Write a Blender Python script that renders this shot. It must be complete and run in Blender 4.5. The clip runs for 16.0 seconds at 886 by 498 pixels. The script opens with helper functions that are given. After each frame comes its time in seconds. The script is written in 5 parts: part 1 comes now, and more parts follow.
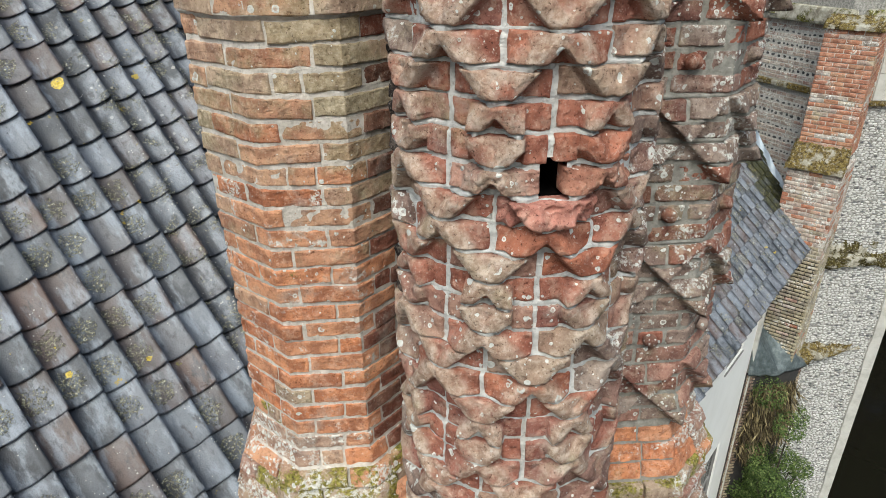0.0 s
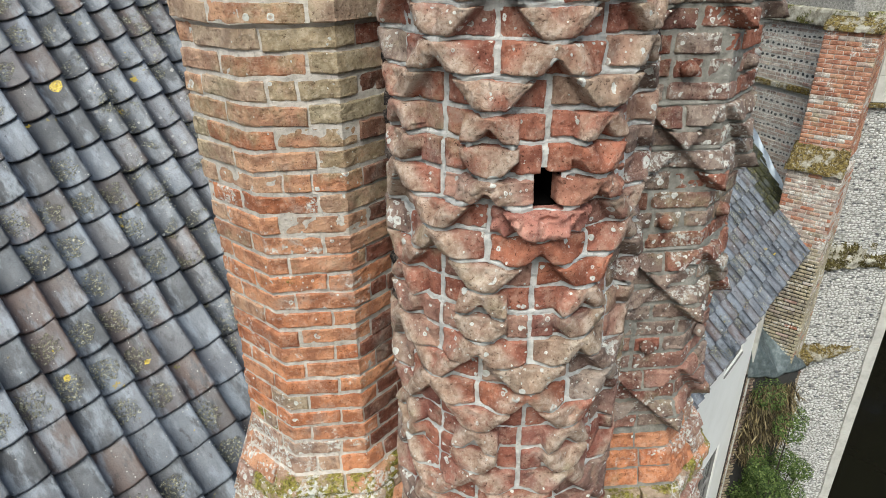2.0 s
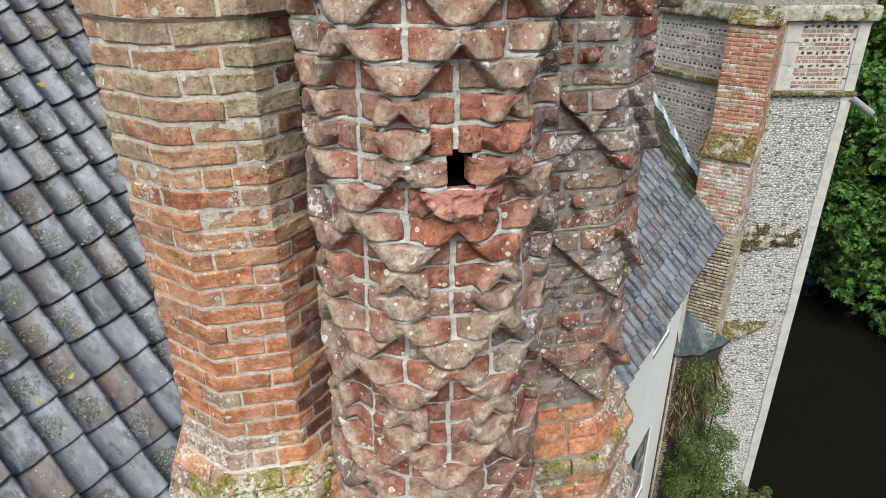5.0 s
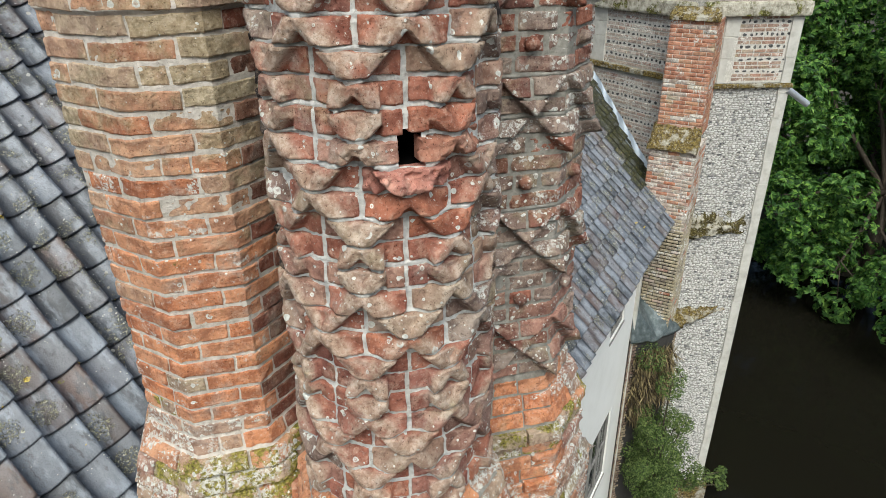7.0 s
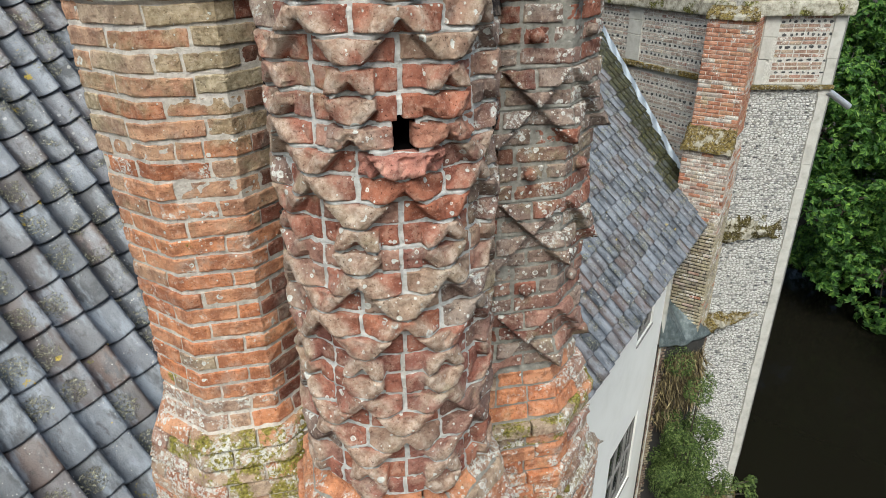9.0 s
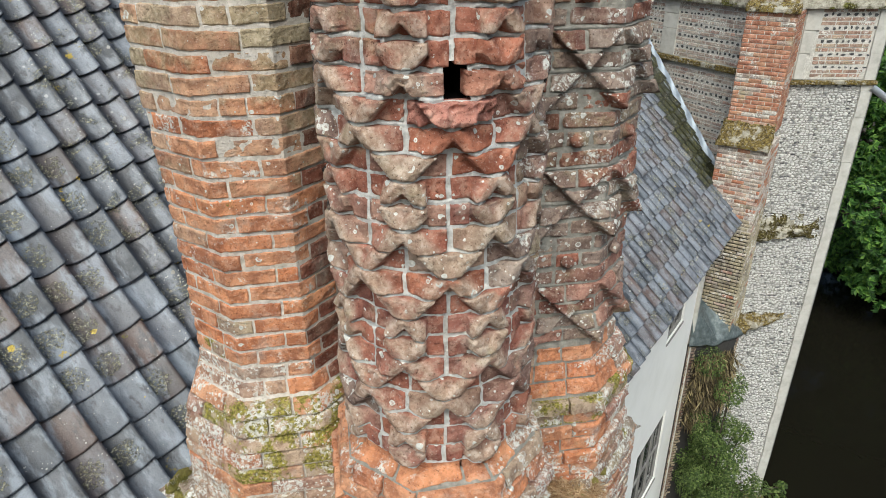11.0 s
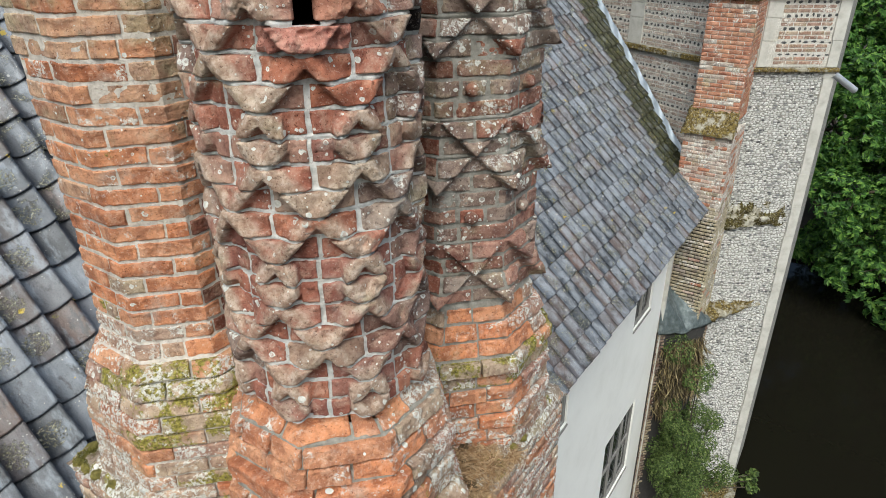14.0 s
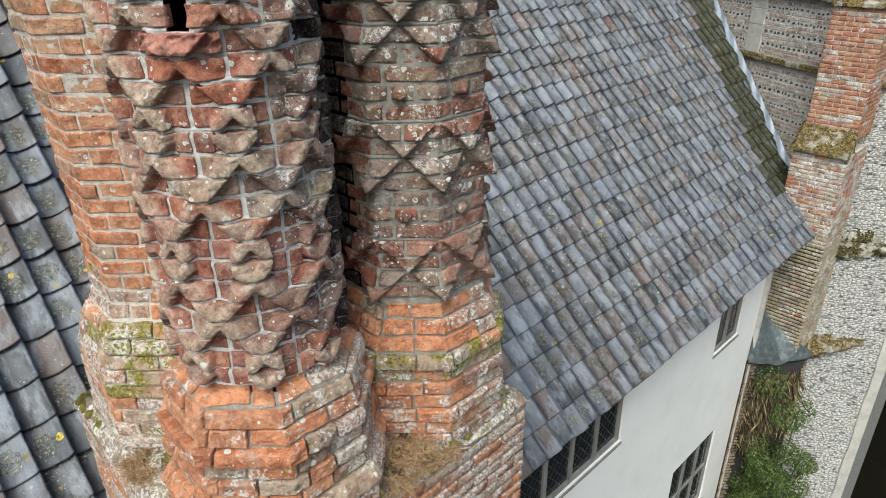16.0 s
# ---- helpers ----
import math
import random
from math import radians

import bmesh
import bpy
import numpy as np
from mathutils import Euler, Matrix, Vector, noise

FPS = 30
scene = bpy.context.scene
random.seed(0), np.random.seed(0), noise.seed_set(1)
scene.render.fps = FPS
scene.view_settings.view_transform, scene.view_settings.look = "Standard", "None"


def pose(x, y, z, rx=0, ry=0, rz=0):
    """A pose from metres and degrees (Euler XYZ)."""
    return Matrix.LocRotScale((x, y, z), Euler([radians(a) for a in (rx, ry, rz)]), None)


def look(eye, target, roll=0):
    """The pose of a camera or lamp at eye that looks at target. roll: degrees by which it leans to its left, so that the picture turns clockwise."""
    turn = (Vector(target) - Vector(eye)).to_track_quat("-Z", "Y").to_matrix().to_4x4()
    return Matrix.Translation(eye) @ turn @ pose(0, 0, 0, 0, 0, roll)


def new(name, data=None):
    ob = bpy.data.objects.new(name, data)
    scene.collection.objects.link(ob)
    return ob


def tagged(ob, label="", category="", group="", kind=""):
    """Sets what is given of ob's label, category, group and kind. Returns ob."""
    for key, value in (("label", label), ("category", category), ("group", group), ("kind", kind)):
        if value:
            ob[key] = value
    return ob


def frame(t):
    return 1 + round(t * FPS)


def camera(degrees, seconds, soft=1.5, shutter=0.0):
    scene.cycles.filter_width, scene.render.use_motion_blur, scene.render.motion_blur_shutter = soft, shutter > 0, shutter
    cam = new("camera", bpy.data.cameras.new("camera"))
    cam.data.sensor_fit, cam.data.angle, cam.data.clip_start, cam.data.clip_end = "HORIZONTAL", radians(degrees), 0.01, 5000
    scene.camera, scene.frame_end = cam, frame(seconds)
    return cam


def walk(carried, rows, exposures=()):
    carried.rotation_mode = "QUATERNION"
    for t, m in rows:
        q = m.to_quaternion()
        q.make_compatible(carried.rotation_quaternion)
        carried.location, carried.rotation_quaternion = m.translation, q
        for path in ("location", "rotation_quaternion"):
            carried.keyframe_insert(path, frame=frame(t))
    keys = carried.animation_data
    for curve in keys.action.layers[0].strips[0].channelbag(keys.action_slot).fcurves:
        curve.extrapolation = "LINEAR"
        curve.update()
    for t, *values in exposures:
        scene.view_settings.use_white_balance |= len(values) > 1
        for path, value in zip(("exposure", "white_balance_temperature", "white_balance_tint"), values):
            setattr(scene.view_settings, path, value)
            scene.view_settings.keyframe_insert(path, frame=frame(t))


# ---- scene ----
cam = camera(68.5, 16.0, soft=0.6)
METRES, EYE, TILT, LEAN, TURN = 2.0, 13.0, 0.0, 0.0, -50.0
ROWS = [
    (0.0, 0.0, 0.0, 0.0, -0.28, -26.21, 0.56),
    (0.5, -0.0035, 0.0052, 0.0008, -0.26, -26.21, 0.54),
    (1.0, -0.0109, 0.0095, -0.0012, -0.25, -26.2, 0.55),
    (1.5, -0.009, 0.004, 0.0113, -0.24, -26.19, 0.54),
    (2.0, 0.0071, 0.0057, 0.0097, -0.25, -26.2, 0.55),
    (2.5, 0.0205, 0.013, 0.0085, -1.34, -26.2, 0.54),
    (3.0, 0.021, 0.019, 0.0058, -3.77, -26.2, 0.54),
    (3.5, 0.0152, 0.0134, 0.0004, -5.07, -26.2, 0.56),
    (6.0, 0.0383, -0.0652, 0.0021, -8.22, -26.27, 0.59),
    (6.5, 0.0359, -0.0789, 0.0001, -9.65, -26.28, 0.6),
    (7.0, 0.0235, -0.0975, -0.0049, -10.54, -26.27, 0.61),
    (7.5, 0.0277, -0.1135, -0.0, -10.62, -26.28, 0.6),
    (8.0, 0.0439, -0.1243, -0.0034, -10.64, -26.29, 0.61),
    (8.5, 0.0623, -0.1292, -0.0135, -10.12, -26.28, 0.66),
    (9.0, 0.0743, -0.136, -0.0141, -7.26, -26.27, 0.71),
    (9.5, 0.0676, -0.1446, -0.0145, -5.06, -26.27, 0.7),
    (10.0, 0.0542, -0.1461, -0.0256, -4.78, -26.28, 0.69),
    (12.5, 0.0403, -0.1308, -0.1581, -4.87, -26.34, 0.63),
    (13.0, 0.0678, -0.1386, -0.1638, -4.87, -26.35, 0.63),
    (13.5, 0.1224, -0.1499, -0.1678, -4.99, -26.35, 0.62),
    (14.0, 0.2066, -0.1615, -0.1724, -6.12, -26.38, 0.57),
    (14.5, 0.2975, -0.179, -0.1744, -6.4, -26.35, 0.63),
    (15.0, 0.3915, -0.1971, -0.1717, -2.82, -26.31, 0.74),
    (15.5, 0.4929, -0.2092, -0.1641, 1.6, -26.3, 0.77),
    (16.0, 0.5957, -0.2152, -0.1545, 5.83, -26.29, 0.8),
]
walk(cam, [(t, pose(0, 0, EYE, TILT, LEAN, TURN) @ pose(METRES * x, METRES * y, METRES * z, 90 + pitch, roll, yaw)) for t, x, y, z, yaw, pitch, roll in ROWS], [(0.0, 0.0, 6250, 2), (16.0, 0.0, 6250, 2)])

# ---- light ----
world = bpy.data.worlds.new("overcast_sky")
world.use_nodes = True
scene.world = world
wn = world.node_tree.nodes
sky = wn.new("ShaderNodeTexSky")
sky.sky_type = "NISHITA"
sky.sun_disc = False
sky.sun_elevation, sky.sun_rotation = radians(53), radians(240.6)
sky.air_density, sky.dust_density, sky.ozone_density = 1.0, 5.0, 1.0
wn["Background"].inputs["Strength"].default_value = 0.15
world.node_tree.links.new(sky.outputs["Color"], wn["Background"].inputs["Color"])
sun = new("sun", bpy.data.lights.new("sun", "SUN"))
sun.data.energy, sun.data.angle, sun.data.color = 2.85, radians(40), (1.0, 0.985, 0.96)
sun.matrix_world = look((-40, -22.5, 62), (0, 0, 0))

# ---- materials ----
def ramp_set(node, stops):
    el = node.color_ramp.elements
    while len(el) > 1:
        el.remove(el[-1])
    el[0].position, el[0].color = stops[0][0], (*stops[0][1], 1)
    for p, c in stops[1:]:
        e = el.new(p)
        e.color = (*c, 1)


class Mat:
    """A small builder of node materials."""
    def __init__(self, name, rough=0.8, metal=0.0, spec=0.4):
        self.m = bpy.data.materials.new(name)
        self.m.use_nodes = True
        self.t = self.m.node_tree
        self.b = self.t.nodes["Principled BSDF"]
        self.b.inputs["Roughness"].default_value = rough
        self.b.inputs["Metallic"].default_value = metal
        self.b.inputs["Specular IOR Level"].default_value = spec
        self.coord = self.n("ShaderNodeNewGeometry").outputs["Position"]

    def n(self, kind, **inputs):
        node = self.t.nodes.new(kind)
        for k, v in inputs.items():
            node.inputs[k].default_value = v
        return node

    def link(self, a, b):
        self.t.links.new(a, b)

    def noise(self, scale, detail=4.0, rough=0.55, stretch=None, distort=0.0):
        node = self.n("ShaderNodeTexNoise", Scale=scale, Detail=detail, Roughness=rough, Distortion=distort)
        src = self.coord
        if stretch:
            mp = self.n("ShaderNodeVectorMath")
            mp.operation = "MULTIPLY"
            mp.inputs[1].default_value = stretch
            self.link(src, mp.inputs[0])
            src = mp.outputs[0]
        self.link(src, node.inputs["Vector"])
        return node.outputs["Fac"]

    def voro(self, scale, feature="F1", out="Distance", rnd=1.0, stretch=None):
        node = self.n("ShaderNodeTexVoronoi", Scale=scale, Randomness=rnd)
        node.feature = feature
        src = self.coord
        warp = self.n("ShaderNodeTexNoise", Scale=scale * 1.7, Detail=2.0)
        self.link(src, warp.inputs["Vector"])
        add = self.n("ShaderNodeVectorMath")
        add.operation = "MULTIPLY_ADD"
        add.inputs[1].default_value = (0.5 / scale,) * 3
        self.link(warp.outputs["Color"], add.inputs[0])
        self.link(src, add.inputs[2])
        src = add.outputs[0]
        if stretch:
            mp = self.n("ShaderNodeVectorMath")
            mp.operation = "MULTIPLY"
            mp.inputs[1].default_value = stretch
            self.link(src, mp.inputs[0])
            src = mp.outputs[0]
        self.link(src, node.inputs["Vector"])
        return node.outputs[out]

    def cells(self, scale):
        """Distance to the nearest of scattered points, and three random numbers for that point."""
        node = self.n("ShaderNodeTexVoronoi", Scale=scale)
        warp = self.n("ShaderNodeTexNoise", Scale=scale * 2.2, Detail=3.0)
        self.link(self.coord, warp.inputs["Vector"])
        add = self.n("ShaderNodeVectorMath")
        add.operation = "MULTIPLY_ADD"
        add.inputs[1].default_value = (0.30 / scale,) * 3
        self.link(warp.outputs["Color"], add.inputs[0])
        self.link(self.coord, add.inputs[2])
        self.link(add.outputs[0], node.inputs["Vector"])
        sep = self.n("ShaderNodeSeparateColor")
        self.link(node.outputs["Color"], sep.inputs[0])
        return node.outputs["Distance"], sep.outputs

    def ramp(self, fac, stops):
        node = self.n("ShaderNodeValToRGB")
        ramp_set(node, stops)
        self.link(fac, node.inputs["Fac"])
        return node.outputs["Color"]

    def step(self, fac, lo, hi):
        node = self.n("ShaderNodeMapRange")
        node.interpolation_type = "SMOOTHSTEP"
        node.inputs["From Min"].default_value, node.inputs["From Max"].default_value = lo, hi
        self.link(fac, node.inputs["Value"])
        return node.outputs["Result"]

    def math(self, op, a, b):
        node = self.n("ShaderNodeMath")
        node.operation = op
        for i, v in enumerate((a, b)):
            if isinstance(v, (int, float)):
                node.inputs[i].default_value = v
            else:
                self.link(v, node.inputs[i])
        return node.outputs[0]

    def mix(self, fac, a, b, blend="MIX"):
        node = self.n("ShaderNodeMix")
        node.data_type, node.blend_type = "RGBA", blend
        for i, v in ((0, fac), (6, a), (7, b)):
            if isinstance(v, (int, float)):
                node.inputs[i].default_value = v
            elif isinstance(v, tuple):
                node.inputs[i].default_value = (*v, 1)
            else:
                self.link(v, node.inputs[i])
        return node.outputs[2]

    def rand(self, island=False):
        if island:
            return self.n("ShaderNodeNewGeometry").outputs["Random Per Island"]
        return self.n("ShaderNodeObjectInfo").outputs["Random"]

    def colour(self, c):
        if isinstance(c, tuple):
            self.b.inputs["Base Color"].default_value = (*c, 1)
        else:
            self.link(c, self.b.inputs["Base Color"])
        return self

    def rough(self, v):
        self.link(v, self.b.inputs["Roughness"])
        return self

    def bump(self, *layers):
        """layers: (height, distance in metres)"""
        last = None
        for h, d in layers:
            node = self.n("ShaderNodeBump", Strength=1.0, Distance=d)
            self.link(h, node.inputs["Height"])
            if last:
                self.link(last, node.inputs["Normal"])
            last = node.outputs["Normal"]
        self.link(last, self.b.inputs["Normal"])
        return self


def brick_material(name, tones, lichen=0.0, algae=0.0, moss=0.0, island=False, fine=1.0, crust=0.0, axis=None):
    """Weathered handmade brick: tones picked per brick, mottling, pits, olive film, yellow moss, white lichen crust and rings.
    axis (x, y, r0, r1): what stands further out than r1 from that upright line carries a weathered grey film."""
    m = Mat(name, 0.92, 0, 0.25)
    r = m.rand(island)
    tone = m.ramp(r, [(i / max(1, len(tones) - 1), c) for i, c in enumerate(tones)])
    h1, h2, h3 = m.noise(24 * fine, 5, 0.62), m.noise(85 * fine, 5, 0.68), m.noise(230 * fine, 3, 0.65)
    base = m.mix(m.step(m.noise(15 * fine, 5, 0.65), 0.40, 0.60), m.mix(1.0, tone, (0.62, 0.56, 0.56), "MULTIPLY"), tone)
    base = m.mix(m.math("MULTIPLY", m.step(m.noise(19 * fine, 5, 0.68), 0.50, 0.66), 0.5), base, m.mix(0.5, tone, (0.78, 0.60, 0.46)))
    base = m.mix(m.math("MULTIPLY", m.step(m.noise(6.5 * fine, 5, 0.66), 0.55, 0.70), 0.5), base, (0.47, 0.40, 0.34))
    if axis:
        cx, cy, r0, r1 = axis
        flat = m.n("ShaderNodeVectorMath")
        flat.operation = "MULTIPLY"
        flat.inputs[1].default_value = (1, 1, 0)
        m.link(m.coord, flat.inputs[0])
        far = m.n("ShaderNodeVectorMath")
        far.operation = "DISTANCE"
        far.inputs[1].default_value = (cx, cy, 0)
        m.link(flat.outputs[0], far.inputs[0])
        film = m.math("MULTIPLY", m.step(far.outputs["Value"], r0, r1), m.step(m.noise(6, 5, 0.68), 0.34, 0.52))
        base = m.mix(m.math("MULTIPLY", film, 0.75), base, m.ramp(m.noise(33, 5, 0.7), [(0.32, (0.23, 0.155, 0.11)), (0.47, (0.45, 0.345, 0.255)), (0.61, (0.70, 0.60, 0.49))]))
    if algae:
        al = m.noise(3.8, 6, 0.68)
        base = m.mix(m.math("MULTIPLY", m.step(al, 0.62 - 0.3 * algae, 0.80 - 0.3 * algae), 0.68), base,
                     m.ramp(m.noise(38, 5, 0.7), [(0.34, (0.20, 0.17, 0.095)), (0.5, (0.41, 0.35, 0.215)), (0.64, (0.60, 0.53, 0.38))]))
    # dark pits and pale rises follow the bump: fine crevice shade put into colour
    shade_grain = m.math("ADD", m.math("MULTIPLY", h2, 0.55), m.math("MULTIPLY", h3, 0.45))
    base = m.mix(m.step(shade_grain, 0.37, 0.44), m.mix(1.0, base, (0.34, 0.30, 0.28), "MULTIPLY"), base)
    base = m.mix(m.math("MULTIPLY", m.step(shade_grain, 0.54, 0.64), 0.35), base, (0.82, 0.70, 0.60))
    if moss:
        mo = m.noise(8.0, 6, 0.68)
        base = m.mix(m.math("MULTIPLY", m.step(mo, 0.66 - 0.25 * moss, 0.72 - 0.25 * moss), m.step(h2, 0.36, 0.46)), base,
                     m.ramp(m.noise(70, 4, 0.65), [(0.35, (0.10, 0.088, 0.02)), (0.5, (0.25, 0.22, 0.045)), (0.66, (0.46, 0.41, 0.10))]))
    bright = m.ramp(m.noise(60, 4, 0.6), [(0.3, (0.52, 0.51, 0.46)), (0.6, (0.80, 0.79, 0.74))])
    height = h2
    if crust:
        spread_ = m.math("MULTIPLY", m.step(m.noise(7.0 * fine, 5, 0.66), 0.58 - 0.2 * crust, 0.66 - 0.2 * crust), m.step(m.noise(62 * fine, 6, 0.75), 0.485, 0.525))
        base = m.mix(m.math("MULTIPLY", spread_, 0.92), base, bright)
    if lichen:
        gate = m.step(m.noise(3.6, 4, 0.6), 0.36, 0.62)
        for scale, share, least, most in ((24, 0.75, 0.14, 0.36), (40, 0.70, 0.12, 0.34), (75, 0.5, 0.16, 0.34)):
            dist, cell = m.cells(scale)
            on = m.math("LESS_THAN", cell[0], m.math("MULTIPLY", gate, share * lichen))
            size = m.math("ADD", least, m.math("MULTIPLY", cell[1], most - least))
            disc = m.math("MULTIPLY", m.math("LESS_THAN", dist, size), on)
            core_ = m.math("MULTIPLY", m.math("LESS_THAN", dist, m.math("MULTIPLY", size, 0.6)), m.math("GREATER_THAN", cell[2], 0.45))
            disc = m.math("MULTIPLY", disc, m.math("SUBTRACT", 1.0, m.math("MULTIPLY", core_, 0.62)))
            base = m.mix(m.math("MULTIPLY", disc, m.step(h2, 0.30, 0.38)), base, bright)
    m.colour(base)
    m.bump((h1, 0.016), (height, 0.008), (h3, 0.004))
    return m.m


RED = [(0.41, 0.16, 0.11), (0.48, 0.195, 0.13), (0.38, 0.15, 0.11), (0.53, 0.215, 0.13), (0.37, 0.155, 0.12), (0.47, 0.265, 0.20)]
ORANGE = [(0.68, 0.26, 0.12), (0.74, 0.335, 0.17), (0.56, 0.22, 0.11), (0.71, 0.37, 0.21), (0.65, 0.285, 0.15), (0.75, 0.39, 0.22)]
BROWN = [(0.46, 0.33, 0.235), (0.55, 0.425, 0.305), (0.41, 0.30, 0.22), (0.57, 0.45, 0.33)]
M_ORANGE = brick_material("brick_orange", ORANGE, 0.10, 0.1, crust=0.10)
M_ALGAE = brick_material("brick_algae", [ORANGE[2], BROWN[1], ORANGE[3], BROWN[3], ORANGE[4], ORANGE[0]], 0.15, 0.45)
M_GREEN = brick_material("brick_green_algae", [BROWN[1], ORANGE[4], BROWN[3], ORANGE[3], BROWN[0]], 0.15, 0.8)
# near-black brick: soot and the shade between shafts put into its colour
M_BRICK_SOOT_SHADE = brick_material("brick_soot_shade", [(0.030, 0.024, 0.022), (0.05, 0.036, 0.032), (0.022, 0.020, 0.019)], 0.0, 0.0)
# darker copy of the red: a neighbour shaft's shade put into its colour
M_RED_SHADED = brick_material("brick_red_shaded", [(0.24, 0.085, 0.055), (0.30, 0.11, 0.07), (0.20, 0.085, 0.06), (0.26, 0.13, 0.085)], 0.0, 0.2)
M_MOSSY = brick_material("brick_mossy", BROWN + ORANGE[3:], 0.5, 0.6, 0.78, crust=0.4)
M_RED = brick_material("brick_red_weathered", RED + BROWN[:1], 0.42, 0.22, axis=(1.448, 0.94, 0.320, 0.346))
M_RED_PLAIN = brick_material("brick_red_face", RED, 0.35, 0.25)
M_FRESH = brick_material("brick_red_fresh", [(0.47, 0.175, 0.11), (0.54, 0.205, 0.12), (0.44, 0.18, 0.12), (0.50, 0.25, 0.17)], 0.2, 0.2)
M_BROKEN = brick_material("brick_broken_face", [(0.56, 0.245, 0.19), (0.60, 0.29, 0.22)], 0.0, 0.0)
M_DARK = brick_material("brick_dark_lichened", [(0.24, 0.12, 0.095), (0.36, 0.145, 0.095), (0.30, 0.20, 0.165), (0.36, 0.285, 0.235), (0.27, 0.185, 0.15)], 0.95, 0.36, crust=0.18)
M_PALE_CRUST = brick_material("brick_white_crust", [BROWN[1], ORANGE[2], BROWN[0], RED[5], BROWN[3]], 0.8, 0.3, 0.12, crust=0.72)
M_CRUST = brick_material("brick_lichen_crust", ORANGE + BROWN[:3], 0.55, 0.38, 0.2, crust=0.3)
M_TOWER = brick_material("tower_brick", [(0.46, 0.20, 0.12), (0.50, 0.235, 0.14), (0.43, 0.19, 0.12), (0.50, 0.28, 0.165), (0.48, 0.215, 0.13)], 0.05, 0.25, 0.0, False, 0.5, 0.08)
PALE = [(0.43, 0.36, 0.30), (0.53, 0.475, 0.41), (0.40, 0.335, 0.28), (0.57, 0.52, 0.46), (0.45, 0.27, 0.20), (0.51, 0.455, 0.40)]
M_TOWER_PALE = brick_material("tower_brick_pale", [(0.34, 0.215, 0.155), (0.42, 0.30, 0.23), (0.30, 0.20, 0.15), (0.44, 0.36, 0.30), (0.40, 0.22, 0.155)], 0.1, 0.3, 0.0, True, 0.5, 0.3)
M_TOWER_GREY = brick_material("tower_brick_grey", [(0.50, 0.42, 0.355), (0.56, 0.50, 0.43), (0.42, 0.345, 0.285), (0.60, 0.55, 0.49), (0.46, 0.30, 0.235)], 0.1, 0.15, 0.0, True, 0.5, 0.35)
M_TOWER_DIRTY = brick_material("tower_brick_dirty", [(0.27, 0.255, 0.20), (0.34, 0.325, 0.27), (0.22, 0.20, 0.155), (0.40, 0.385, 0.335), (0.24, 0.20, 0.15)], 0.1, 0.8, 0.0, False, 0.5, 0.25)
M_TOWER_WORN = brick_material("tower_brick_worn", PALE, 0.1, 0.3, 0.0, False, 0.5, 0.4)


def mortar_material(name, a, b, green=0.2):
    m = Mat(name, 0.95, 0, 0.2)
    c = m.ramp(m.noise(30, 6, 0.65), [(0.3, a), (0.7, b)])
    c = m.mix(m.math("MULTIPLY", m.step(m.noise(6, 4, 0.6), 0.5, 0.75), green), c, (0.2, 0.18, 0.10))
    c = m.mix(m.math("MULTIPLY", m.step(m.noise(90, 4, 0.6), 0.55, 0.7), 0.4), c, (0.16, 0.14, 0.12))
    m.colour(c)
    m.bump((m.noise(45, 6, 0.7), 0.012), (m.noise(220, 3, 0.6), 0.002))
    return m.m


M_MORTAR = mortar_material("lime_mortar_grey", (0.42, 0.415, 0.395), (0.78, 0.77, 0.74), 0.2)
M_MORTAR_DARK = mortar_material("lime_mortar_dark", (0.20, 0.19, 0.165), (0.42, 0.40, 0.355))
M_MORTAR_WARM = mortar_material("lime_mortar_warm", (0.48, 0.43, 0.37), (0.76, 0.71, 0.65))


def plain_material(name, tones, scale, rough=0.8, bump=0.003, metal=0.0, spec=0.4, stretch=None):
    m = Mat(name, rough, metal, spec)
    c = m.ramp(m.noise(scale, 6, 0.65, stretch), [(0.25 + 0.5 * i / max(1, len(tones) - 1), c) for i, c in enumerate(tones)])
    m.colour(c)
    m.bump((m.noise(scale * 3, 5, 0.65, stretch), bump))
    return m.m


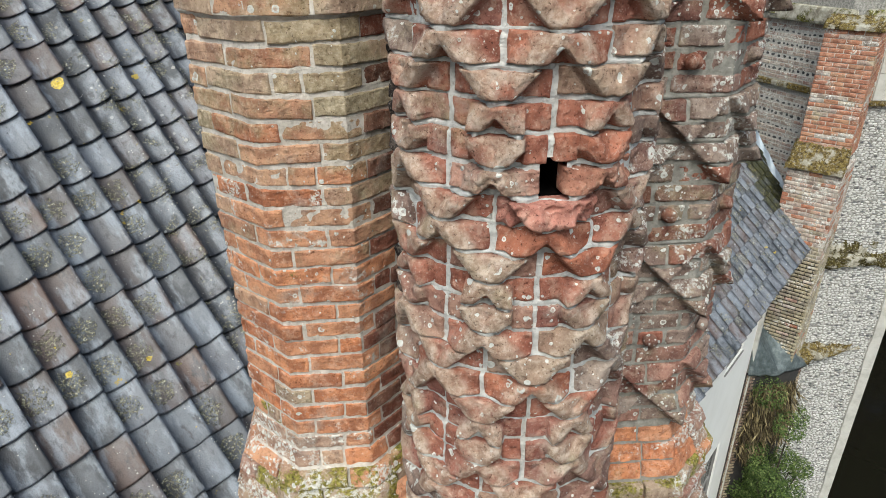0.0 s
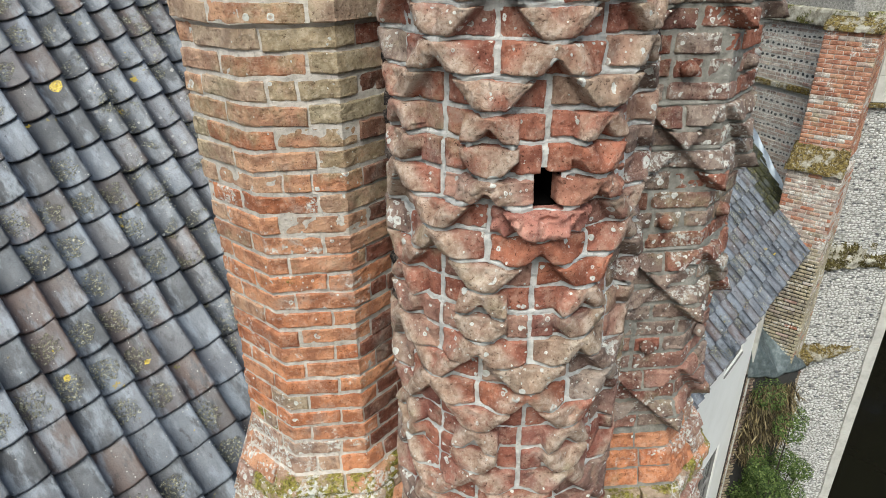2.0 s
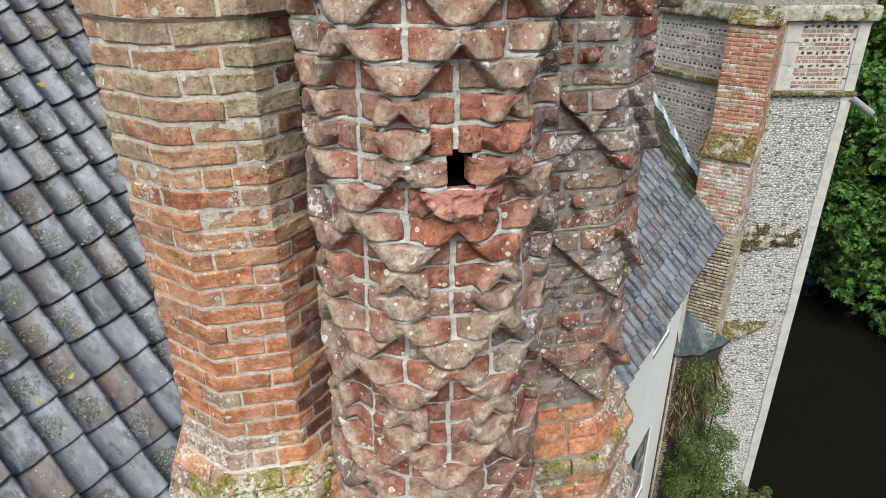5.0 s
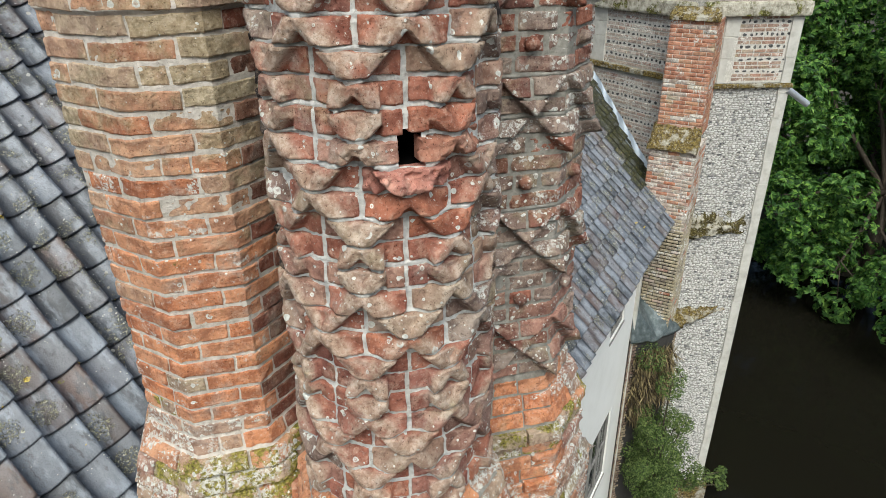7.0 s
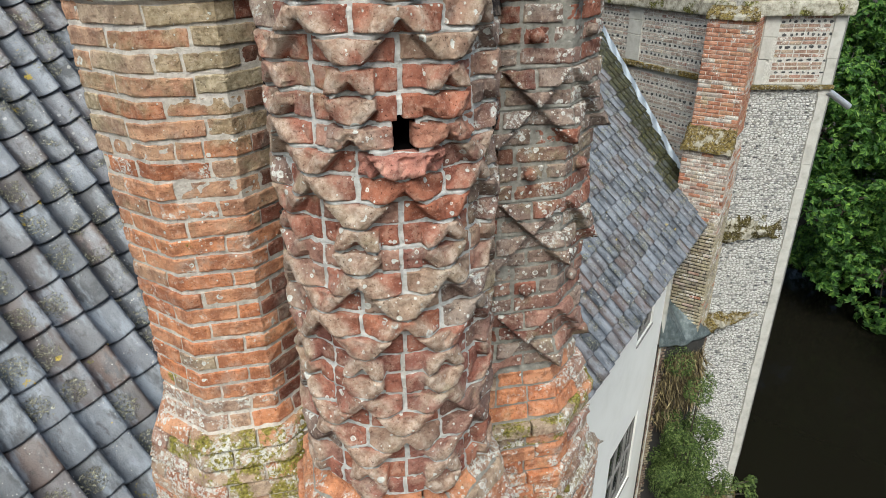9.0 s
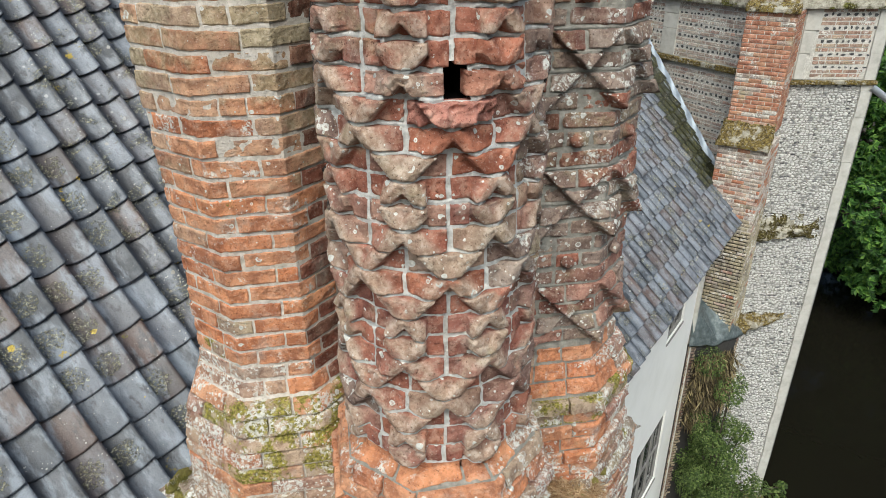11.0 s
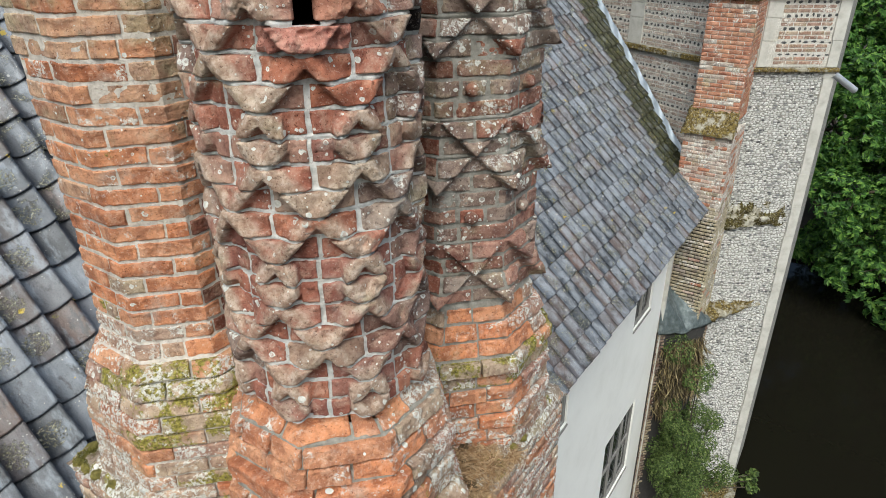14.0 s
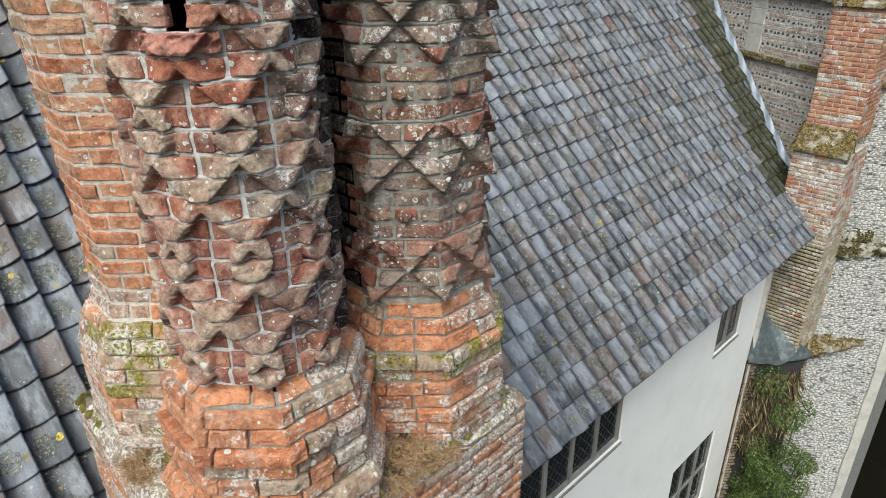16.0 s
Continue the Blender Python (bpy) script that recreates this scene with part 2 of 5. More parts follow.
def tile_material(name, island, mossy=0.0):
    m = Mat(name, 0.5, 0, 0.5 if island else 0.45)
    r = m.rand(island)
    base = m.ramp(r, [(0.0, (0.026, 0.029, 0.036)), (0.22, (0.055, 0.062, 0.075)), (0.38, (0.17, 0.188, 0.22)), (0.5, (0.066, 0.056, 0.056)), (0.62, (0.115, 0.082, 0.072)),
                      (0.72, (0.036, 0.040, 0.048)), (0.86, (0.125, 0.138, 0.165)), (0.96, (0.085, 0.064, 0.060)), (1.0, (0.13, 0.072, 0.053))])
    # pale blue-grey streaks: the tiles' sky sheen put into colour
    sheen_streak = m.noise(5.5, 5, 0.6, (1.5, 0.5, 0.5))
    base = m.mix(m.math("MULTIPLY", m.step(sheen_streak, 0.48, 0.64), 0.55 if island else 0.6), base, (0.26, 0.275, 0.305) if island else (0.27, 0.305, 0.355))
    base = m.mix(m.math("MULTIPLY", m.step(m.noise(10, 6, 0.7, (1.6, 0.6, 0.6)), 0.52, 0.68), 0.75), base, (0.022, 0.022, 0.025))
    # pale crests and dark troughs: the rolls' sheen, dirt and shade put into colour
    sep = m.n("ShaderNodeSeparateXYZ")
    m.link(m.coord, sep.inputs[0])
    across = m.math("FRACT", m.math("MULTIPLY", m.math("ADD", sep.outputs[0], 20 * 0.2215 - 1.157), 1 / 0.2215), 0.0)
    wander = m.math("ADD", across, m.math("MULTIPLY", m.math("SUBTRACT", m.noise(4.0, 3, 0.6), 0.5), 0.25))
    crest_sheen = m.math("MULTIPLY", m.step(wander, 0.52, 0.74), m.math("SUBTRACT", 1.0, m.step(wander, 0.86, 0.98)))
    trough_shade = m.math("MULTIPLY", m.step(wander, 0.02, 0.16), m.math("SUBTRACT", 1.0, m.step(wander, 0.30, 0.52)))
    base = m.mix(m.math("MULTIPLY", crest_sheen, m.math("MULTIPLY", m.step(m.noise(8.0, 5, 0.65), 0.36, 0.60), 0.45 if island else 0.15)), base, (0.29, 0.315, 0.355))
    base = m.mix(m.math("MULTIPLY", trough_shade, 0.72 if island else 0.16), base, (0.020, 0.020, 0.022))
    base = m.mix(m.step(m.noise(120, 4, 0.7), 0.40, 0.50), m.mix(1.0, base, (0.66, 0.66, 0.66) if island else (0.80, 0.80, 0.80), "MULTIPLY"), base)
    if mossy:
        base = m.mix(1.0, base, (0.42, 0.42, 0.34), "MULTIPLY")
    fleck = m.step(m.noise(70, 6, 0.75), 0.49, 0.54)
    if island:
        colony = m.step(m.noise(5.0, 5, 0.65), 0.52, 0.62)
    else:
        tex = m.n("ShaderNodeTexCoord")
        off = m.n("ShaderNodeVectorMath")
        off.operation = "DISTANCE"
        off.inputs[1].default_value = (0.10, 0.14, 0.03)
        m.link(tex.outputs["Object"], off.inputs[0])
        reach = m.math("ADD", m.math("MULTIPLY", m.noise(17, 4, 0.65), 0.195), m.math("MULTIPLY", off.outputs["Value"], -1.0))
        keep = m.step(m.math("FRACT", m.math("MULTIPLY", r, 7.31), 0.0), 0.50, 0.54)
        colony = m.math("MULTIPLY", m.step(reach, 0.0, 0.02), keep)
    lich = m.ramp(m.noise(46, 5, 0.7), [(0.38, (0.52, 0.52, 0.42)), (0.46, (0.27, 0.25, 0.14)), (0.52, (0.11, 0.10, 0.05)), (0.58, (0.035, 0.035, 0.033))])
    base = m.mix(m.math("MULTIPLY", m.math("MULTIPLY", colony, fleck), 0.95), base, lich)
    dist, cell = m.cells(55)
    dots = m.math("MULTIPLY", m.math("LESS_THAN", dist, m.math("MULTIPLY", cell[1], 0.32)), m.math("LESS_THAN", cell[0], 0.5))
    base = m.mix(m.math("MULTIPLY", m.math("MULTIPLY", dots, m.step(m.noise(7.5, 4, 0.6), 0.53, 0.60)), 0.75), base, (0.44, 0.44, 0.40))
    if not island:
        dist, cell = m.cells(6.5)
        spot = m.math("MULTIPLY", m.math("LESS_THAN", dist, m.math("MULTIPLY", cell[1], 0.36)), m.math("LESS_THAN", cell[0], 0.055))
        base = m.mix(m.math("MULTIPLY", spot, m.step(m.noise(80, 4, 0.65), 0.38, 0.44)), base, m.ramp(m.noise(50, 3), [(0.4, (0.36, 0.25, 0.02)), (0.6, (0.60, 0.45, 0.04))]))
    if island:
        dist, cell = m.cells(20)
        dots = m.math("MULTIPLY", m.math("LESS_THAN", dist, m.math("MULTIPLY", cell[1], 0.36)), m.math("LESS_THAN", cell[0], 0.4))
        base = m.mix(m.math("MULTIPLY", dots, 0.6), base, m.ramp(cell[2], [(0.0, (0.42, 0.43, 0.43)), (0.55, (0.30, 0.27, 0.20)), (0.8, (0.025, 0.024, 0.022))]))
    patch = m.math("MULTIPLY", m.step(m.noise(6.5, 5, 0.65), 0.665 - mossy, 0.69 - mossy), m.step(m.noise(60, 4, 0.6), 0.36, 0.48))
    base = m.mix(patch, base, m.ramp(m.noise(22, 4), [(0.42, (0.014, 0.015, 0.006)), (0.56, (0.035, 0.037, 0.011)), (0.70, (0.13, 0.115, 0.028))]) if mossy else m.ramp(m.noise(3, 2), [(0.42, (0.12, 0.10, 0.03)), (0.6, (0.42, 0.30, 0.03))]))
    m.colour(base)
    m.rough(m.ramp(m.noise(14, 4, 0.6), [(0.3, (0.26, 0.26, 0.26)), (0.7, (0.52, 0.52, 0.52))]))
    m.bump((m.noise(60, 5, 0.7), 0.004), (m.math("MULTIPLY", fleck, colony), 0.003))
    return m.m


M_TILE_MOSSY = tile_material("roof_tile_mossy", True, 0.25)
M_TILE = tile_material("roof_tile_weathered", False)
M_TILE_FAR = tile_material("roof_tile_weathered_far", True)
# near-black: soot, and the dark of hole, gaps and room put into colour
M_SOOT_SHADE = plain_material("soot_shade", [(0.003, 0.003, 0.003), (0.006, 0.005, 0.005)], 20, 1.0, 0.003, 0.0, 0.0)
M_UNDER_AND_SHADE = plain_material("roof_underside_and_shade", [(0.03, 0.028, 0.026), (0.05, 0.047, 0.044)], 12, 0.9)
M_RENDER = plain_material("white_limewash", [(0.82, 0.81, 0.765), (0.88, 0.87, 0.83), (0.91, 0.90, 0.86)], 1.6, 0.85, 0.004)
M_STONE = plain_material("limestone", [(0.36, 0.345, 0.305), (0.50, 0.485, 0.44), (0.58, 0.57, 0.53)], 5, 0.9, 0.008)
M_LEAD = plain_material("lead_sheet", [(0.05, 0.065, 0.066), (0.12, 0.145, 0.148), (0.26, 0.295, 0.30)], 9, 0.4, 0.02, 0.3)
M_FLASH = plain_material("lead_flashing", [(0.17, 0.20, 0.235), (0.30, 0.34, 0.385)], 6, 0.45, 0.003, 0.4)
M_WOOD = plain_material("weathered_oak", [(0.13, 0.125, 0.115), (0.24, 0.23, 0.215), (0.34, 0.33, 0.31)], 9, 0.85, 0.004, 0, 0.3, (1, 1, 0.15))
M_IRON = plain_material("pale_metal", [(0.45, 0.47, 0.5), (0.6, 0.62, 0.65)], 9, 0.4, 0.001, 0.6)
M_CAME = plain_material("lead_came", [(0.10, 0.10, 0.10), (0.17, 0.17, 0.17)], 40, 0.5, 0.001, 0.5)
M_BARK = plain_material("bark", [(0.05, 0.04, 0.03), (0.11, 0.09, 0.07)], 8, 0.95, 0.02, 0, 0.2, (3, 3, 0.5))
M_MOSS = plain_material("moss_cushion", [(0.08, 0.066, 0.018), (0.20, 0.17, 0.04), (0.36, 0.31, 0.09)], 45, 1.0, 0.02)
M_MUD = plain_material("river_mud", [(0.03, 0.026, 0.018), (0.06, 0.05, 0.035)], 3, 0.9, 0.02)


def mossy_material(name, lo, hi, pale=1.0, green=(1.0, 1.0, 1.0)):
    """Grey-tan stone under brown and olive moss; more of it is bare where lo and hi are higher."""
    m = Mat(name, 0.95, 0, 0.2)
    c = m.ramp(m.noise(9, 6, 0.68), [(0.35, (0.19 * pale, 0.17 * pale, 0.13 * pale)), (0.5, (0.36 * pale, 0.335 * pale, 0.27 * pale)), (0.65, (0.50 * pale, 0.48 * pale, 0.41 * pale))])
    tuft_ = m.ramp(m.noise(22, 6, 0.72), [(p, tuple(a * b for a, b in zip(c, green))) for p, c in ((0.36, (0.03, 0.022, 0.010)), (0.48, (0.12, 0.085, 0.028)), (0.58, (0.22, 0.165, 0.05)), (0.68, (0.36, 0.30, 0.13)))])
    cover = m.math("MULTIPLY", m.step(m.noise(3.2, 6, 0.66), lo, hi), m.step(m.noise(40, 4, 0.65), 0.36, 0.44))
    m.colour(m.mix(cover, c, tuft_))
    m.bump((m.noise(18, 5, 0.7), 0.03), (m.noise(70, 4, 0.65), 0.012))
    return m.m


M_STRING = mossy_material("mossy_stone", 0.40, 0.48)
M_PARAPET = mossy_material("parapet_stone", 0.50, 0.58, 1.25, (0.8, 1.05, 0.8))
M_FLINT_MOSS = mossy_material("mossy_flint", 0.42, 0.48, 1.1, (0.5, 0.55, 0.5))


def leaf_material(name, tones, trans=0.25):
    m = Mat(name, 0.55, 0, 0.35)
    c = m.ramp(m.rand(True), [(i / (len(tones) - 1), t) for i, t in enumerate(tones)])
    m.colour(c)
    m.b.inputs["Transmission Weight"].default_value = 0.0
    tr = m.n("ShaderNodeBsdfTranslucent")
    m.link(c, tr.inputs["Color"])
    mx = m.n("ShaderNodeMixShader", Fac=trans)
    m.link(m.b.outputs[0], mx.inputs[1])
    m.link(tr.outputs[0], mx.inputs[2])
    m.link(mx.outputs[0], m.t.nodes["Material Output"].inputs["Surface"])
    return m.m


M_LEAF = leaf_material("tree_leaf", [(0.022, 0.06, 0.014), (0.045, 0.12, 0.022), (0.09, 0.21, 0.038), (0.21, 0.36, 0.065)], 0.4)
M_BUSH = leaf_material("bush_leaf", [(0.028, 0.05, 0.012), (0.06, 0.10, 0.022), (0.11, 0.165, 0.038), (0.20, 0.25, 0.08)])
M_DEAD = leaf_material("dead_leaf", [(0.02, 0.014, 0.008), (0.07, 0.05, 0.025), (0.20, 0.155, 0.075), (0.36, 0.29, 0.15)], 0.1)
M_STRAW = leaf_material("dry_grass", [(0.20, 0.11, 0.055), (0.36, 0.225, 0.115), (0.50, 0.345, 0.195), (0.62, 0.47, 0.30)], 0.15)
M_GREENGRASS = leaf_material("green_grass", [(0.09, 0.085, 0.02), (0.16, 0.15, 0.03), (0.25, 0.22, 0.06)], 0.2)


def flint_material():
    m = Mat("flint", 0.6, 0, 0.4)
    r = m.rand(True)
    c = m.ramp(r, [(0.0, (0.58, 0.575, 0.55)), (0.35, (0.50, 0.495, 0.47)), (0.6, (0.66, 0.655, 0.63)), (0.82, (0.42, 0.415, 0.39)), (0.92, (0.20, 0.20, 0.20)), (0.99, (0.07, 0.07, 0.075))])
    c = m.mix(m.math("MULTIPLY", m.step(m.noise(14, 4, 0.6), 0.5, 0.7), 0.45), c, (0.30, 0.28, 0.24))
    m.colour(c)
    m.bump((m.noise(60, 4, 0.6), 0.006))
    return m.m


M_FLINT = flint_material()
M_FLINT_DARK = plain_material("dark_flint", [(0.02, 0.02, 0.023), (0.06, 0.06, 0.06), (0.26, 0.25, 0.235)], 12, 0.5, 0.004)
# bed darkened: the shade in gaps between flints put into mortar colour
M_FLINT_BED_SHADED = mortar_material("flint_bed_mortar_shaded", (0.13, 0.125, 0.115), (0.48, 0.465, 0.43), 0.3)
M_BAND_MORTAR = mortar_material("band_mortar", (0.44, 0.42, 0.38), (0.70, 0.68, 0.63), 0.25)


def water_material():
    m = Mat("moat_water", 0.08, 0, 0.22)
    m.colour((0.0085, 0.0078, 0.0052))
    m.b.inputs["IOR"].default_value = 1.33
    m.bump((m.noise(0.8, 3, 0.5), 0.012), (m.noise(3.0, 2, 0.5), 0.003))
    return m.m


M_WATER = water_material()


def glass_material():
    m = Mat("old_window_glass", 0.08, 0, 0.5)
    m.colour((0.02, 0.024, 0.026))
    m.bump((m.noise(7, 2, 0.5), 0.004))
    return m.m


M_GLASS = glass_material()

# ---- building blocks ----
def mesh_object(name, verts, faces, material, parent=None, label="", smooth=True):
    me = bpy.data.meshes.new(name)
    me.from_pydata(verts, [], faces)
    me.materials.append(material)
    if smooth:
        me.polygons.foreach_set("use_smooth", [True] * len(me.polygons))
    me.update()
    ob = new(name, me)
    if parent is not None:
        ob.parent = parent
    if label:
        ob["label"] = label
    return ob


def part(name, bm, material, parent=None, label="", smooth=False):
    me = bpy.data.meshes.new(name)
    bm.to_mesh(me)
    bm.free()
    me.materials.append(material)
    if smooth:
        me.polygons.foreach_set("use_smooth", [True] * len(me.polygons))
    ob = new(name, me)
    if parent is not None:
        ob.parent = parent
    if label:
        ob["label"] = label
    return ob


def box_bm(lo, hi, bevel=0.0, m=None):
    bm = bmesh.new()
    bmesh.ops.create_cube(bm, size=1.0)
    for v in bm.verts:
        v.co = Vector([lo[i] + (v.co[i] + 0.5) * (hi[i] - lo[i]) for i in range(3)])
    if bevel:
        bmesh.ops.bevel(bm, geom=bm.edges[:], offset=bevel, segments=2, affect="EDGES", profile=0.6)
    if m is not None:
        bm.transform(m)
    return bm


def prism_bm(points, z0, z1):
    """A prism on a plan outline that runs anticlockwise."""
    bm = bmesh.new()
    lo = [bm.verts.new((x, y, z0)) for x, y in points]
    hi = [bm.verts.new((x, y, z1)) for x, y in points]
    n = len(points)
    for i in range(n):
        bm.faces.new((lo[i], lo[(i + 1) % n], hi[(i + 1) % n], hi[i]))
    bm.faces.new(hi)
    bm.faces.new(lo[::-1])
    return bm


def rough(p, scale, amount):
    """Uneven offset of a surface along its normal."""
    return amount * noise.noise(Vector(p) * scale)


def slab_piece(place, us, ws, depth, worn=0.006, jag=0.004, wob=0.004, uscale=1.0):
    """A masonry piece: place(u, w, out) gives points of its front; worn, rounded rim; sides run back by depth."""
    nu, nw = len(us), len(ws)
    verts, faces = [], []
    for j, w in enumerate(ws):
        for i, u in enumerate(us):
            rim = (i in (0, nu - 1)) + (j in (0, nw - 1))
            out = -worn * (1.0 if rim == 1 else 1.8 if rim == 2 else 0.0)
            p = place(u, w, 0.0)
            if rim:
                w2 = w + rough((p[0] + 9, p[1], p[2]), 31, wob) + rough((p[0], p[1] + 5, p[2]), 90, wob * 0.6)
                u2 = u + (rough((p[0], p[1], p[2] + 7), 31, wob * uscale) if i in (0, nu - 1) else 0.0)
            else:
                w2, u2 = w, u
            out += rough(p, 22, jag) + rough(p, 60, jag * 0.5)
            verts.append(place(u2, w2, out))
    idx = lambda i, j: j * nu + i
    for j in range(nw - 1):
        for i in range(nu - 1):
            faces.append((idx(i, j), idx(i + 1, j), idx(i + 1, j + 1), idx(i, j + 1)))
    ring = [idx(i, 0) for i in range(nu)] + [idx(nu - 1, j) for j in range(1, nw)] + [idx(i, nw - 1) for i in range(nu - 2, -1, -1)] + [idx(0, j) for j in range(nw - 2, 0, -1)]
    back = len(verts)
    for k in ring:
        i, j = k % nu, k // nu
        verts.append(place(us[i], ws[j], -depth))
    n = len(ring)
    for a in range(n):
        b = (a + 1) % n
        faces.append((ring[b], ring[a], back + a, back + b))
    return verts, faces


class Octagon:
    """An upright octagonal shaft; s counts faces round it, face 0 looks along +x, joints at whole numbers are its corners."""
    def __init__(self, cx, cy, apothem, round_from=99.0):
        self.cx, self.cy, self.apothem, self.round_from = cx, cy, apothem, round_from

    def point(self, s, z, out):
        a = self.apothem(z) + out
        if z > self.round_from:
            t = s * math.pi / 4 - math.pi / 8
            return (self.cx + math.cos(t) * a, self.cy + math.sin(t) * a, z)
        i = math.floor(s)
        f = s - i
        half = a * math.tan(math.pi / 8)
        ang = (i + 0.5) * math.pi / 4 - math.pi / 8
        # corners at s = i lie at angle i*45 - 22.5 degrees
        ca, sa = math.cos(ang), math.sin(ang)
        off = (2 * f - 1) * half
        return (self.cx + ca * a - sa * off, self.cy + sa * a + ca * off, z)


def spread(a, b, n, rim):
    """n+1 steps from a to b with a narrow rim at both ends."""
    inner = [a + rim + (b - a - 2 * rim) * k / n for k in range(n + 1)]
    return [a] + inner + [b]


def with_corners(us):
    """Adds the whole numbers (corners of the octagon) that lie inside."""
    add = [float(k) for k in range(math.ceil(us[0] + 1e-6), math.floor(us[-1] - 1e-6) + 1)]
    out = sorted(us + add)
    keep = [out[0]]
    for u in out[1:]:
        if u - keep[-1] > 0.012 or u == out[-1]:
            keep.append(u)
        elif u in add:
            keep[-1] = u
    return keep


def octagon_core(name, oct_, z0, z1, inset, material, parent, hole=None, steps=None):
    """The mortar body behind the bricks, open at the hole (face, f0, f1, z0, z1) if one is given."""
    zs = steps or [z0, z1]
    verts, faces = [], []
    def quad(s0, s1, za, zb):
        k = len(verts)
        for s, z in ((s0, za), (s1, za), (s1, zb), (s0, zb)):
            verts.append(oct_.point(s, z, -inset) if s % 1 < 0.9999 or s == math.floor(s) else oct_.point(s, z, -inset))
        faces.append((k, k + 1, k + 2, k + 3))
    for za, zb in zip(zs, zs[1:]):
        for f in range(8):
            if zb > oct_.round_from and not (hole and f == hole[0]):
                for q in range(4):
                    quad(f + q / 4, f + (q + 1) / 4 - 1e-5, za, zb)
            elif hole and f == hole[0] and hole[3] < zb and hole[4] > za:
                h0, h1, hz0, hz1 = hole[1:]
                quad(f, f + h0 / 2, za, zb)
                quad(f + h0 / 2, f + h0, za, zb)
                quad(f + h1, f + (1 + h1) / 2, za, zb)
                quad(f + (1 + h1) / 2, f + 0.99999, za, zb)
                quad(f + h0, f + h1, za, hz0)
                quad(f + h0, f + h1, hz1, zb)
            else:
                quad(f, f + 0.99999, za, zb)
    return mesh_object(name, verts, faces, material, parent, smooth=False)

# ---- ground, water, far bank ----
ground_bm = bmesh.new()
gx = [-3000, -200, -30, 27, 29, 34, 60, 300, 3000]
gy = [-3000, -300, -60, -20, 0, 20, 60, 300, 3000]
gv = [[ground_bm.verts.new((x, y, -0.9 if x < 28 else 0.5 if x < 30 else 1.2)) for x in gx] for y in gy]
for j in range(len(gy) - 1):
    for i in range(len(gx) - 1):
        ground_bm.faces.new((gv[j][i], gv[j][i + 1], gv[j + 1][i + 1], gv[j + 1][i]))
ground = tagged(part("ground", ground_bm, M_MUD), "dark muddy bed and bank of the moat", "ground", kind="structure")
water_bm = bmesh.new()
water_bm.faces.new([water_bm.verts.new(p) for p in ((-60, -80, 0), (31, -80, 0), (31, 80, 0), (-60, 80, 0))])
water = tagged(part("water", water_bm, M_WATER), "still dark brown moat water beside the tower", "water", kind="structure")

# ---- roof ----
SLOPE = math.atan(1.0352)
CS, SN = math.cos(SLOPE), math.sin(SLOPE)
ROOF0 = 6.229            # roof plane: z = ROOF0 + 1.0352 * y
EAVE_Y, RIDGE_Y = 1.645, 7.4
X_LEFT, X_RIGHT = -3.2, 14.4
roof_z = lambda y: ROOF0 + 1.0352 * y


def roof_end(y):
    """Where the tiles stop against the tower."""
    return 11.95 + max(0.0, (y - 1.9)) * 0.53 + min(0.0, y - 1.9) * 1.3


roof_bm = bmesh.new()
for quad in ([(X_LEFT, EAVE_Y + 0.1), (11.55, EAVE_Y + 0.1), (13.9, 4.9), (15.2, RIDGE_Y), (X_LEFT, RIDGE_Y)],):
    top = [roof_bm.verts.new((x, y, roof_z(y) - 0.05)) for x, y in quad]
    low = [roof_bm.verts.new((x, y, roof_z(y) - 0.16)) for x, y in quad]
    roof_bm.faces.new(top)
    roof_bm.faces.new(low[::-1])
    for i in range(len(quad)):
        roof_bm.faces.new((low[i], low[(i + 1) % len(quad)], top[(i + 1) % len(quad)], top[i]))
roof = tagged(part("roof", roof_bm, M_UNDER_AND_SHADE), "steep pitched roof of weathered grey-blue clay pantiles with lichen", "roof", kind="structure")
back_bm = bmesh.new()
bq = [(X_LEFT, RIDGE_Y), (15.2, RIDGE_Y), (15.2, RIDGE_Y + 6), (X_LEFT, RIDGE_Y + 6)]
back_bm.faces.new([back_bm.verts.new((x, y, roof_z(RIDGE_Y) - 0.06 - (y - RIDGE_Y) * 1.0352)) for x, y in bq])
tagged(part("roof_back", back_bm, M_UNDER_AND_SHADE), "far slope of the tiled roof behind the ridge", "roof", kind="structure")

TILE_W, GAUGE, TILE_LEN = 0.2215, 0.2972, 0.375


